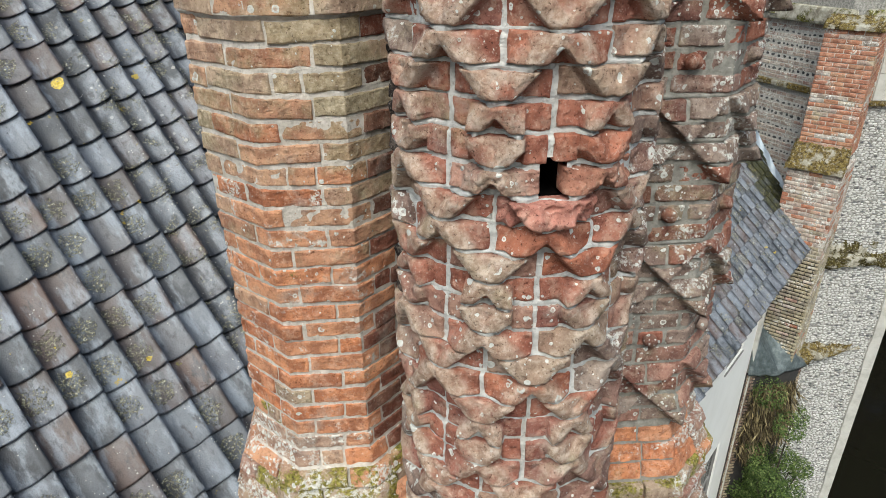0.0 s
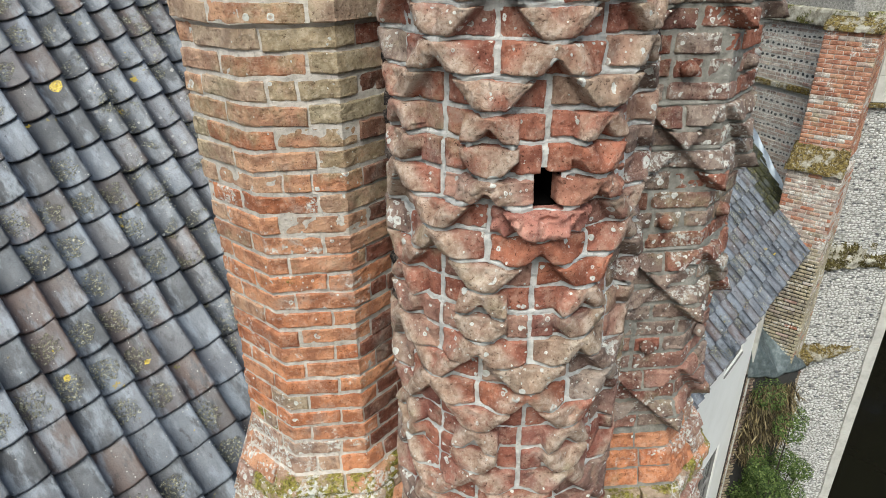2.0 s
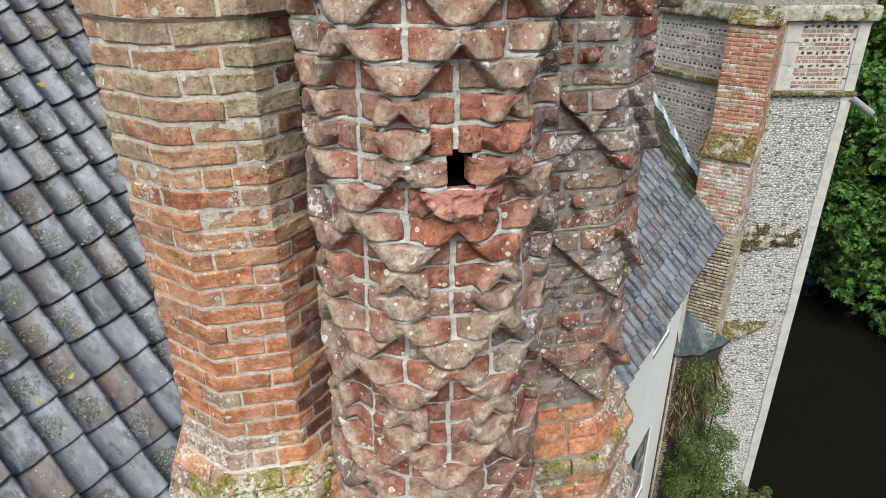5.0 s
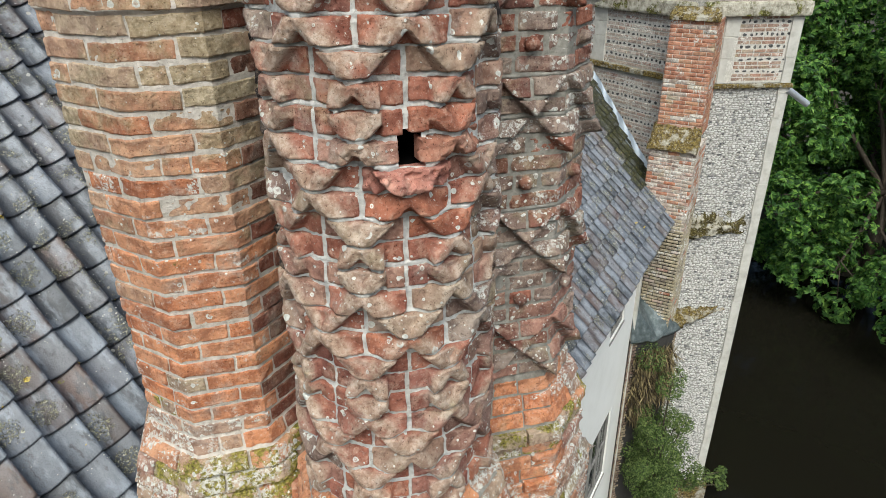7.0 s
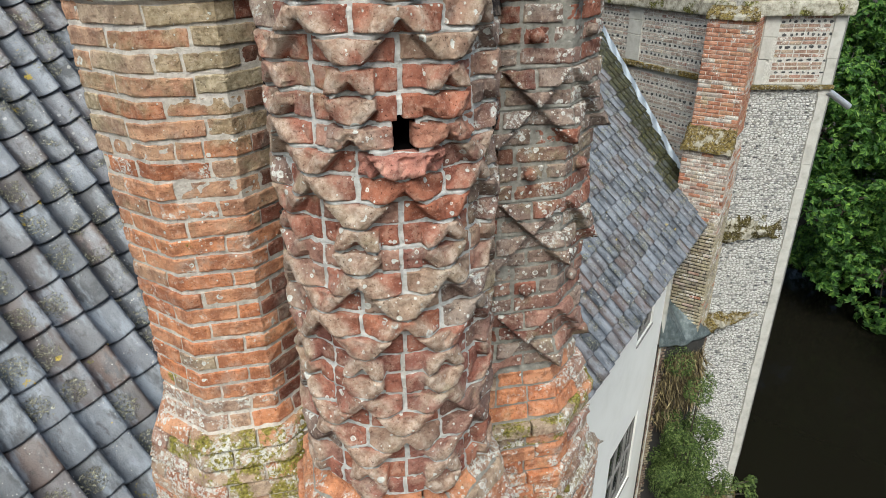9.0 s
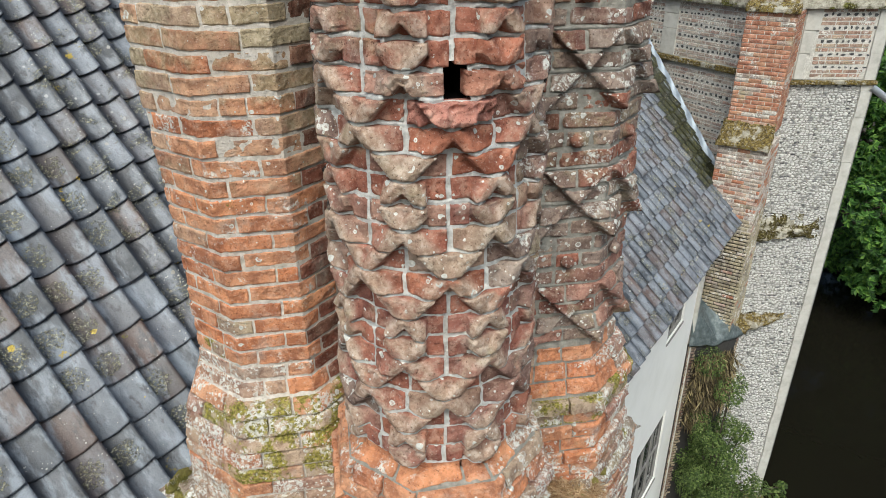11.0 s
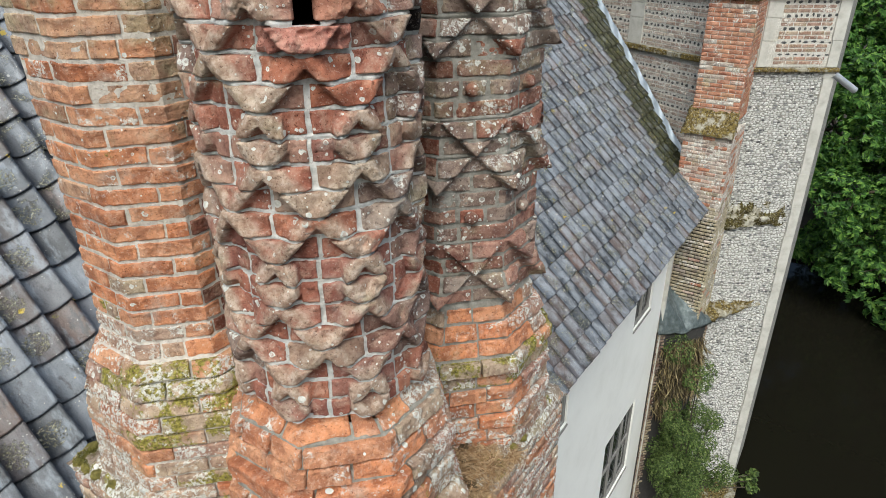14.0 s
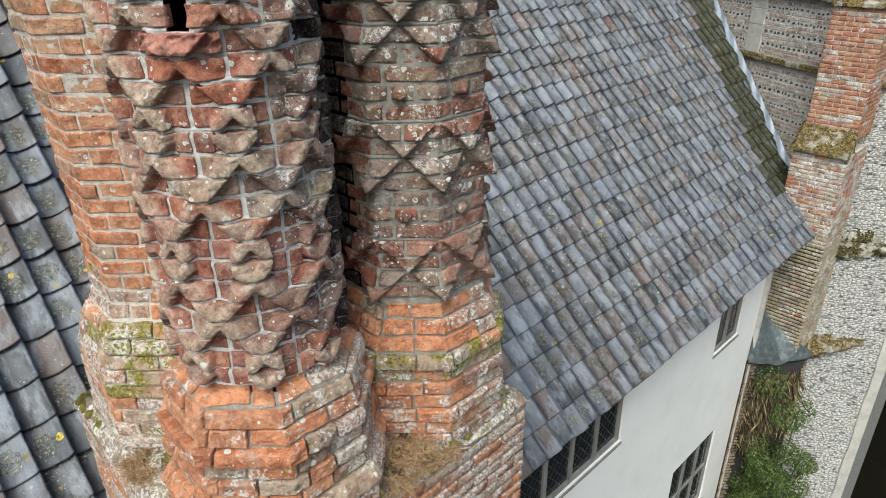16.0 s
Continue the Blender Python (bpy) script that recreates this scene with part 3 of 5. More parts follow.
def tile_geometry(rng):
    """One pantile in its own frame: x across, y up the slope, z out of the roof."""
    us = [-0.012, 0.02, 0.06, 0.10, 0.14, 0.18, 0.21, 0.232]
    vs = [0.0, 0.012, 0.18, TILE_LEN]
    tip = 0.036 + rng.uniform(-0.004, 0.005)
    verts, faces = [], []
    chip = rng.uniform(-0.004, 0.004)
    for v in vs:
        for u in us:
            t = u / TILE_W
            h = 0.066 * max(0.0, t - 0.34) ** 1.6 / 0.66 ** 1.6 + 0.018 * (max(0.0, 0.34 - t) / 0.34) ** 2
            h += tip * (1 - v / TILE_LEN)
            sag = -0.012 * (1 - ((t - 0.5) / 0.5) ** 2) if v < 0.02 else 0.0
            verts.append((u, v + sag + (chip if u > 0.15 and v < 0.02 else 0), h - (0.004 if v == 0.0 else 0.0)))
    nu = len(us)
    for j in range(len(vs) - 1):
        for i in range(nu - 1):
            faces.append((j * nu + i, j * nu + i + 1, (j + 1) * nu + i + 1, (j + 1) * nu + i))
    k = len(verts)
    for i in range(nu):
        x, y, z = verts[i]
        verts.append((x, y + 0.004, z - 0.018))
    for i in range(nu - 1):
        faces.append((k + i, k + i + 1, i + 1, i))
    for i in (nu - 1,):
        b = len(verts)
        for j in range(len(vs)):
            x, y, z = verts[j * nu + i]
            verts.append((x, y, z - 0.018))
        for j in range(len(vs) - 1):
            faces.append((j * nu + i, b + j, b + j + 1, (j + 1) * nu + i))
    return verts, faces


rng = random.Random(5)
TILE_MESHES = []
for _ in range(14):
    tv, tf = tile_geometry(rng)
    me = bpy.data.meshes.new("tile")
    me.from_pydata(tv, [], tf)
    me.materials.append(M_TILE)
    me.materials.append(M_UNDER_AND_SHADE)
    # lips and right edges dark: dirt and the shade under tiles put into colour
    lip_shade = [1 if k >= 21 else 0 for k in range(len(tf))]
    me.polygons.foreach_set("material_index", lip_shade)
    me.polygons.foreach_set("use_smooth", [True] * len(me.polygons))
    TILE_MESHES.append((me, tv, tf))

far_v, far_f = [], []
mos_v, mos_f = [], []
tile_count = 0
for row in range(-16, 14):
    y0 = 4.328 - 0.2065 * row
    if y0 > RIDGE_Y - 0.15:
        continue
    shift = rng.uniform(-0.008, 0.008)
    for col in range(-20, 66):
        x0 = 1.157 + TILE_W * col + shift
        if x0 < X_LEFT or x0 + TILE_W * 0.6 > roof_end(y0 + 0.1):
            continue
        if 0.98 < x0 < 2.42 and y0 < 2.2:
            continue
        m = Matrix.Translation((x0 + rng.uniform(-0.004, 0.004), y0, roof_z(y0))) @ Matrix.Rotation(SLOPE, 4, "X") @ \
            Matrix.Rotation(rng.gauss(0, 0.012), 4, "Z") @ Matrix.Rotation(rng.gauss(0, 0.02), 4, "Y") @ \
            Matrix.Translation((0, rng.uniform(-0.007, 0.007), rng.uniform(-0.002, 0.004) - 0.012))
        me, tv, tf = rng.choice(TILE_MESHES)
        near = (-0.6 < x0 < 2.0 and 3.0 < y0 < 6.4) or (2.4 < x0 < 5.2 and y0 < 3.2)
        if near and tile_count < 298:
            tile_count += 1
            ob = new("tile", me)
            ob.parent = roof
            ob.matrix_basis = m
        else:
            damp = x0 > roof_end(y0) - 0.85 - 0.25 * rng.random() and y0 > 2.1
            vv, fv_ = (mos_v, mos_f) if damp else (far_v, far_f)
            k = len(vv)
            vv.extend([tuple(m @ Vector(p)) for p in tv])
            fv_.extend([tuple(i + k for i in f) for f in tf])
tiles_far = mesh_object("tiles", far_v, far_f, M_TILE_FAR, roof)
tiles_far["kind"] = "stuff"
# same dark lips and edges, their dirt and shade put into colour
tiles_far.data.materials.append(M_UNDER_AND_SHADE)
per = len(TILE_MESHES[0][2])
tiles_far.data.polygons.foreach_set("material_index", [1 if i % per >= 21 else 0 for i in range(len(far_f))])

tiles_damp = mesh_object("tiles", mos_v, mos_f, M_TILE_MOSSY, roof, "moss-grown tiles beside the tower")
tiles_damp["kind"] = "stuff"

# ---- white rendered wall with windows ----
WALL_Y = 2.0
WALL_X0, WALL_X1 = -3.0, 11.12
OPENINGS = [(4.55, 6.72, 6.5, 7.62), (9.42, 10.32, 6.5, 7.62), (8.72, 10.28, 2.75, 4.5)]


def wall_strip(x0, x1, z0, z1, holes, y0, y1):
    xs = sorted({x0, x1, *[h[0] for h in holes], *[h[1] for h in holes]})
    zs = sorted({z0, z1, *[h[2] for h in holes], *[h[3] for h in holes]})
    inside = lambda x, z: any(h[0] < x < h[1] and h[2] < z < h[3] for h in holes)
    bm = bmesh.new()
    cell = {}
    def vert(x, y, z):
        key = (round(x, 4), round(y, 4), round(z, 4))
        if key not in cell:
            cell[key] = bm.verts.new((x, y, z))
        return cell[key]
    solid = lambda i, j: 0 <= i < len(xs) - 1 and 0 <= j < len(zs) - 1 and not inside((xs[i] + xs[i + 1]) / 2, (zs[j] + zs[j + 1]) / 2)
    for i in range(len(xs) - 1):
        for j in range(len(zs) - 1):
            if not solid(i, j):
                continue
            a, b, c, d = xs[i], xs[i + 1], zs[j], zs[j + 1]
            bm.faces.new((vert(a, y0, c), vert(b, y0, c), vert(b, y0, d), vert(a, y0, d)))
            bm.faces.new((vert(a, y1, d), vert(b, y1, d), vert(b, y1, c), vert(a, y1, c)))
            if not solid(i - 1, j):
                bm.faces.new((vert(a, y1, c), vert(a, y0, c), vert(a, y0, d), vert(a, y1, d)))
            if not solid(i + 1, j):
                bm.faces.new((vert(b, y0, c), vert(b, y1, c), vert(b, y1, d), vert(b, y0, d)))
            if not solid(i, j - 1):
                bm.faces.new((vert(a, y0, c), vert(a, y1, c), vert(b, y1, c), vert(b, y0, c)))
            if not solid(i, j + 1):
                bm.faces.new((vert(a, y0, d), vert(b, y0, d), vert(b, y1, d), vert(a, y1, d)))
    return bm


wall_south = tagged(part("wall_south", wall_strip(WALL_X0, WALL_X1, -0.5, 8.1, OPENINGS, WALL_Y, WALL_Y + 0.35), M_RENDER),
                    "smooth white limewashed rendered wall under the eaves", "wall", kind="structure")
for name, lo, hi in (("wall_back", (WALL_X0, 12.6, -0.5), (15, 12.9, 8)), ("wall_west", (-3.3, 2.0, -0.5), (-3.0, 12.9, 8.2))):
    tagged(part(name, box_bm(lo, hi), M_RENDER), "plain white rendered outer wall of the house", "wall", kind="structure")
# added near-black wall: the unlit room's darkness put into its colour
room = part("wall_inner", box_bm((WALL_X0 + 0.1, 4.2, -0.4), (11.0, 4.3, 8.2)), M_SOOT_SHADE)
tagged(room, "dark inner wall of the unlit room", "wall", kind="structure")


def casement(number, x0, x1, z0, z1, lights, label, transom=False):
    """A timber window of several leaded lights in the wall."""
    win = new("window_%d" % number)
    tagged(win, label, "window", kind="structure")
    y = WALL_Y + 0.03
    d = 0.07
    bars = [((x0, y, z0), (x1, y + d, z0 + 0.07)), ((x0, y, z1 - 0.07), (x1, y + d, z1))]
    for i in range(lights + 1):
        x = x0 + (x1 - x0 - 0.07) * i / lights
        bars.append(((x, y + 0.003, z0 + 0.07), (x + 0.07, y + d + 0.003, z1 - 0.07)))
    for k, (lo, hi) in enumerate(bars):
        part("window_frame" if k < 2 else "mullion", box_bm(lo, hi, 0.008), M_WOOD, win)
    part("window_sill", box_bm((x0 - 0.01, WALL_Y - 0.018, z0 - 0.045), (x1 + 0.01, WALL_Y + 0.09, z0 - 0.003), 0.008), M_WOOD, win)
    for i in range(lights):
        a = x0 + (x1 - x0 - 0.07) * i / lights + 0.07
        b = x0 + (x1 - x0 - 0.07) * (i + 1) / lights
        zz = [z0 + 0.07, z1 - 0.07] if not transom else [z0 + 0.07, (z0 + z1) / 2 - 0.03, (z0 + z1) / 2 + 0.03, z1 - 0.07]
        if transom:
            part("transom", box_bm((a, y + 0.006, zz[1]), (b, y + d, zz[2]), 0.006), M_WOOD, win)
        for c, e in zip(zz[::2], zz[1::2]):
            pane = part("pane", box_bm((a, y + 0.035, c), (b, y + 0.041, e)), M_GLASS, win)
            bm = bmesh.new()
            w, h = b - a, e - c
            sp = 0.13
            n = int((w + h) / sp) + 2
            for sgn in (1, -1):
                for k in range(-n, n):
                    # diagonal came: points where the line leaves the pane
                    pts = []
                    for q in range(41):
                        xx = a + w * q / 40
                        z = c + (xx - a if sgn > 0 else b - xx) * 1.25 + k * sp * 1.25
                        if c <= z <= e:
                            pts.append((xx, z))
                    if len(pts) < 2:
                        continue
                    (xa, za), (xb, zb) = pts[0], pts[-1]
                    t = 0.005
                    vs = [bm.verts.new(p) for p in ((xa, y + 0.030, za - t), (xb, y + 0.030, zb - t), (xb, y + 0.030, zb + t), (xa, y + 0.030, za + t))]
                    bm.faces.new(vs)
            if len(bm.faces):
                part("leaded_cames", bm, M_CAME, pane)
            else:
                bm.free()
    return win


casement(1, 4.55, 6.72, 6.5, 7.62, 4, "weathered grey oak window with diamond leaded lights under the eave")
casement(2, 9.42, 10.32, 6.5, 7.62, 2, "small weathered oak leaded window under the eave")
casement(3, 8.72, 10.28, 2.75, 4.5, 3, "tall weathered oak mullioned window with leaded lights", True)

# ---- tower ----
TC = (12.45, 1.98)              # corner behind the brick buttress
TR = (13.47, 0.27)              # right corner
TL = (14.55, 5.85)
tower_plan = [TC, TR, (15.6, 0.3), (17.6, 2.3), (17.6, 5.9), TL]
TOP = 13.0
tower = tagged(new("tower"), "old tower of flint and banded brick with limestone quoins", "tower")
part("core", prism_bm(tower_plan, -0.6, TOP), M_FLINT_BED_SHADED, tower)


class Face:
    """An upright wall face from a to b in plan; u runs along it, out is off the wall."""
    def __init__(self, a, b):
        self.a, self.b = Vector(a), Vector(b)
        d = self.b - self.a
        self.length = d.length
        self.d = d.normalized()
        self.nrm = Vector((self.d.y, -self.d.x))

    def point(self, u, z, out):
        p = self.a + self.d * u + self.nrm * out
        return (p.x, p.y, z)


FACE_R = Face(TC, TR)
FACE_L = Face(TL, TC)


def flint_rows(face, u0, u1, z0, z1, w, h, rng, verts, faces, out=0.028, gap=0.75):
    """Rows of knapped flints as low domes."""
    z = z0
    while z < z1:
        hh = h * rng.uniform(0.65, 1.35)
        u = u0 + rng.uniform(0, w)
        while u < u1:
            ww = w * rng.uniform(0.6, 1.5)
            cz = z + hh / 2 + rng.uniform(-0.012, 0.012)
            k = len(verts)
            n = 6
            ph = rng.uniform(0, 1)
            for ringr, o in ((1.0, 0.0), (0.62, out * rng.uniform(0.6, 1.1))):
                for q in range(n):
                    a = 2 * math.pi * (q + ph) / n
                    rr = ringr * rng.uniform(0.62, 1.16)
                    verts.append(face.point(u + ww / 2 + math.cos(a) * rr * ww * 0.5, cz + math.sin(a) * rr * hh * 0.52, o))
            for q in range(n):
                r2 = (q + 1) % n
                faces.append((k + q, k + r2, k + n + r2, k + n + q))
            faces.append(tuple(k + n + q for q in range(n)))
            u += ww * (1 + gap * 0.15)
        z += hh * (1 + gap * 0.12)


rng = random.Random(11)
fv, ff = [], []
flint_rows(FACE_R, 0.3, FACE_R.length - 0.16, 0.55, 10.3, 0.064, 0.034, rng, fv, ff, 0.012, 0.0)
flints = mesh_object("flint_facing", fv, ff, M_FLINT, tower, "rough knapped grey-white flints", smooth=False)
flints["kind"] = "stuff"
# brick and flint bands above the string course, and on the far face
bv, bf, gv, gf, dv, df = [], [], [], [], [], []


def brick_course(face, u0, u1, z, h, rng, verts, faces, length=0.22, out=0.02):
    u = u0
    while u < u1 - 0.03:
        e = min(u1, u + length * rng.choice((0.5, 1, 1, 1.1)))
        k = len(verts)
        o = out * rng.uniform(0.6, 1.2)
        for uu, zz, oo in ((u + .006, z + .005, 0), (e - .006, z + .005, 0), (e - .006, z + h - .007, 0), (u + .006, z + h - .007, 0),
                           (u + .012, z + .010, o), (e - .012, z + .010, o), (e - .012, z + h - .012, o), (u + .012, z + h - .012, o)):
            verts.append(face.point(uu, zz, oo))
        for q in range(4):
            r2 = (q + 1) % 4
            faces.append((k + q, k + r2, k + 4 + r2, k + 4 + q))
        faces.append((k + 4, k + 5, k + 6, k + 7))
        u = e


def face_box(face, u0, u1, z0, z1, o0, o1, bevel=0.01):
    a, b = face.point(u0, z0, 0), face.point(u1, z0, 0)
    bm = box_bm((0, o0, 0), (u1 - u0, o1, z1 - z0), bevel)
    m = Matrix.Translation(face.point(u0, z0, 0)) @ Matrix(((face.d.x, face.nrm.x, 0, 0), (face.d.y, face.nrm.y, 0, 0), (0, 0, 1, 0), (0, 0, 0, 1)))
    bm.transform(m)
    bmesh.ops.recalc_face_normals(bm, faces=bm.faces[:])
    return bm


for face, u0, u1, z0, z1 in ((FACE_R, 0.90, FACE_R.length - 0.22, 10.42, 11.52), (FACE_L, 0.0, FACE_L.length - 0.1, 10.52, 11.50), (FACE_L, 0.0, FACE_L.length - 0.1, 7.6, 10.3)):
    z, k = z0, 0
    while z < z1:
        if k % 3 == 2:
            flint_rows(face, u0, u1, z + 0.005, z + 0.05, 0.076, 0.056, rng, dv, df, 0.014, 2.2)
            z += 0.075
        else:
            brick_course(face, u0, u1, z, 0.07, rng, bv if face is FACE_R else gv, bf if face is FACE_R else gf, 0.22, 0.012)
            z += 0.07
        k += 1
part("band_mortar", face_box(FACE_R, 0.62, FACE_R.length - 0.1, 10.39, 11.60, -0.05, 0.004, 0.0), M_BAND_MORTAR, tower)
part("band_mortar", face_box(FACE_L, 0.02, FACE_L.length - 0.02, 7.2, 11.60, -0.05, 0.004, 0.0), M_BAND_MORTAR, tower)
o = mesh_object("bricks", bv, bf, M_TOWER_PALE, tower, smooth=False)
o["kind"] = "stuff"
o = mesh_object("bricks", gv, gf, M_TOWER_GREY, tower, smooth=False)
o["kind"] = "stuff"
o = mesh_object("flint_band", dv, df, M_FLINT_DARK, tower, smooth=False)
o["kind"] = "stuff"


part("string_course", face_box(FACE_R, 0.3, FACE_R.length + 0.06, 10.30, 10.375, -0.05, 0.08, 0.02), M_STRING, tower, "mossy stone string course")
part("string_course", face_box(FACE_L, 0.0, FACE_L.length - 0.05, 10.40, 10.50, -0.05, 0.08, 0.02), M_STRING, tower, "mossy stone string course")
part("parapet_moulding", face_box(FACE_R, 0.2, FACE_R.length + 0.1, 11.55, 11.80, -0.05, 0.13, 0.05), M_PARAPET, tower, "pale stone parapet moulding with green moss")
part("parapet_moulding", face_box(FACE_L, 0.0, FACE_L.length + 0.1, 11.53, 11.80, -0.05, 0.13, 0.05), M_PARAPET, tower, "pale stone parapet moulding with green moss")
z = 0.5
k = 0
while z < 11.5:
    h = rng.uniform(0.45, 0.85)
    w = (0.165, 0.18)[k % 2]
    if not (z < 10.37 < z + h):
        part("quoin", face_box(FACE_R, FACE_R.length - w, FACE_R.length + 0.012, z + 0.002, min(z + h, 11.54) - 0.002, -0.1, 0.034, 0.004), M_STONE, tower)
    else:
        part("quoin", face_box(FACE_R, FACE_R.length - w, FACE_R.length + 0.012, z + 0.002, 10.296, -0.1, 0.034, 0.004), M_STONE, tower)
        h = 10.38 - z
    z += h
    k += 1
for u0, u1, z0, z1 in ((0.64, 0.78, 10.385, 10.82), (0.64, 0.84, 10.825, 11.2), (0.64, 0.90, 11.205, 11.545)):
    part("quoin", face_box(FACE_R, u0, u1, z0, z1, -0.1, 0.03, 0.01), M_STONE, tower)
for z0, z1 in ((10.505, 11.0), (11.005, 11.28), (11.285, 11.525)):
    part("quoin", face_box(FACE_L, 2.06, 2.44, z0, z1, -0.1, 0.03, 0.01), M_STONE, tower)
part("plinth", face_box(FACE_R, -0.3, FACE_R.length + 0.12, -0.6, 0.52, -0.1, 0.14, 0.03), M_STRING, tower, "mossy stone plinth at the waterline")
spout_bm = bmesh.new()
bmesh.ops.create_cone(spout_bm, cap_ends=False, segments=14, radius1=0.06, radius2=0.06, depth=0.55)
bmesh.ops.solidify(spout_bm, geom=spout_bm.faces[:], thickness=0.008)
spout_bm.transform(look((13.58, 0.08, 10.12), (13.95, -0.42, 9.72)))
part("water_spout", spout_bm, M_IRON, tower, "pale metal rainwater spout")

# buttress of brick on the tower's angle: two stages with a mossy weathering
buttress = tagged(new("buttress"), "orange brick buttress with a mossy sloped weathering on the tower angle", "buttress")
BY0, BY1 = 1.47, 2.18
RAKED = 7.75             # below this the joints are washed out


def buttress_stage(x0, y0, y1, z0, z1, x1=12.85):
    part("core", box_bm((x0 + 0.008, y0 + 0.008, max(z0, RAKED)), (x1, y1 - 0.008, z1)), M_MORTAR_WARM, buttress)
    if z0 < RAKED:
        part("core", box_bm((x0 + 0.030, y0 + 0.030, z0), (x1, y1 - 0.030, RAKED)), M_UNDER_AND_SHADE, buttress, "washed-out dark joints")
    return [Face((x0, y1), (x0, y0)), Face((x0, y0), (x1, y0)), Face((x1, y1), (x0, y1))]


rng = random.Random(21)
butt_bricks = 0
for stage, (x0, y0, y1, z0, z1, x1) in enumerate(((11.97, BY0 - 0.03, BY1 + 0.03, 9.55, 11.58, 12.85), (11.76, BY0 - 0.06, BY1 + 0.06, 5.6, 9.36, 12.75))):
    fs = buttress_stage(x0, y0, y1, z0, z1, x1)
    for fi, face in enumerate(fs):
        z, k = z0, 0
        while z < z1 - 0.03:
            u = -0.004
            first = 0.11 if (k + fi) % 2 else 0.22
            while u < face.length - 0.02:
                e = min(face.length + 0.004, u + first)
                if face.length - e < 0.05:
                    e = face.length + 0.004
                first = 0.22
                v, f = slab_piece(lambda a, b, c, face=face: face.point(a, b, c), [u + .006, u + .013, e - .013, e - .006], [z + .004, z + .011, z + .061, z + .068] if z > RAKED else [z + .010, z + .016, z + .050, z + .056], 0.035, 0.004, 0.005)
                mesh_object("brick", v, f, M_TOWER_DIRTY if v[0][2] < RAKED + abs(rng.gauss(0, 0.25)) and rng.random() < 0.9 else M_TOWER if (stage == 0 and rng.random() < 0.8) or rng.random() < 0.2 else M_TOWER_WORN, buttress)
                u = e
            z += 0.0715
            k += 1
def weathering(pts, low, amount):
    """A sloped, uneven offset on top of a stage."""
    bm = bmesh.new()
    lo = [bm.verts.new((x, y, low)) for x, y, z in pts]
    hi = [bm.verts.new(p) for p in pts]
    for i in range(4):
        bm.faces.new((lo[i], lo[(i + 1) % 4], hi[(i + 1) % 4], hi[i]))
    bm.faces.new(hi)
    bm.faces.new(lo[::-1])
    bmesh.ops.recalc_face_normals(bm, faces=bm.faces[:])
    bmesh.ops.subdivide_edges(bm, edges=bm.edges[:], cuts=14, use_grid_fill=True)
    for v in bm.verts:
        v.co += Vector((rough(v.co, 9, amount), rough(v.co + Vector((5, 0, 0)), 9, amount), rough(v.co, 11, amount) + rough(v.co, 34, amount * 0.5)))
    return bm


part("weathering", weathering([(11.70, BY0 - 0.08, 9.38), (11.70, BY1 + 0.10, 9.38), (12.0, BY1 + 0.06, 9.78), (12.0, BY0 - 0.05, 9.78)], 9.34, 0.03), M_STRING, buttress, "sloped brick weathering overgrown with moss", True)
part("weathering", weathering([(11.92, BY0 - 0.06, 11.60), (11.92, BY1 + 0.06, 11.60), (12.12, BY1 + 0.04, 11.76), (12.12, BY0 - 0.04, 11.76)], 11.55, 0.025), M_STRING, buttress, "mossy stone cap of the buttress", True)
# lower stages: mossy offsets that run out along the flint face
def wedge(u0, u1, z, drop, out, end=1.0):
    bm = bmesh.new()
    pts = []
    for u, o, e in ((u0, out, 1.0), (u1, 0.03, end)):
        pts.append([bm.verts.new(FACE_R.point(u, zz, oo)) for zz, oo in ((z - drop * e, 0.0), (z - drop * e, o), (z - drop * e * 0.7, o), (z, 0.0))])
    for i in range(4):
        bm.faces.new((pts[0][i], pts[1][i], pts[1][(i + 1) % 4], pts[0][(i + 1) % 4]))
    bm.faces.new(pts[0][::-1])
    bm.faces.new(pts[1])
    bmesh.ops.recalc_face_normals(bm, faces=bm.faces[:])
    bmesh.ops.subdivide_edges(bm, edges=bm.edges[:], cuts=13, use_grid_fill=True)
    for v in bm.verts:
        v.co += Vector((rough(v.co, 7, 0.08), rough(v.co + Vector((5, 0, 0)), 7, 0.08), rough(v.co + Vector((0, 5, 0)), 8, 0.09) + rough(v.co, 26, 0.04)))
    return bm


part("offset", wedge(0.55, 1.74, 7.80, 0.55, 0.10, 0.7), M_FLINT_MOSS, tower, "mossy sloping stone offset", True)
part("offset", wedge(0.45, 1.66, 5.62, 0.50, 0.24, 0.1), M_STRING, tower, "mossy sloping stone offset", True)

# bay with a lead-covered top in the corner between house and tower
bay = tagged(new("corner_bay"), "narrow brick bay in the corner capped with a grey lead sheet", "bay")
bay_plan = [(11.1, 1.985), (11.78, 1.38), (12.05, 1.27), (12.5, 1.95), (12.2, 2.4), (11.1, 2.4)]
part("core", prism_bm(bay_plan, -0.5, 5.55), M_UNDER_AND_SHADE, bay)
BAY_FACE = Face((11.1, 1.98), (12.05, 1.26))
bvs, bfs = [], []
zz = 0.0
while zz < 5.5:
    brick_course(BAY_FACE, 0.0, BAY_FACE.length, zz, 0.072, rng, bvs, bfs, 0.22, 0.012)
    zz += 0.0735
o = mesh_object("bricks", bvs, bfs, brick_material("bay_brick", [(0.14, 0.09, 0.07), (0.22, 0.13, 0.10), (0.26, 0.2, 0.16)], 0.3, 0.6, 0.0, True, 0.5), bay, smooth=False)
o["kind"] = "stuff"
lb = bmesh.new()
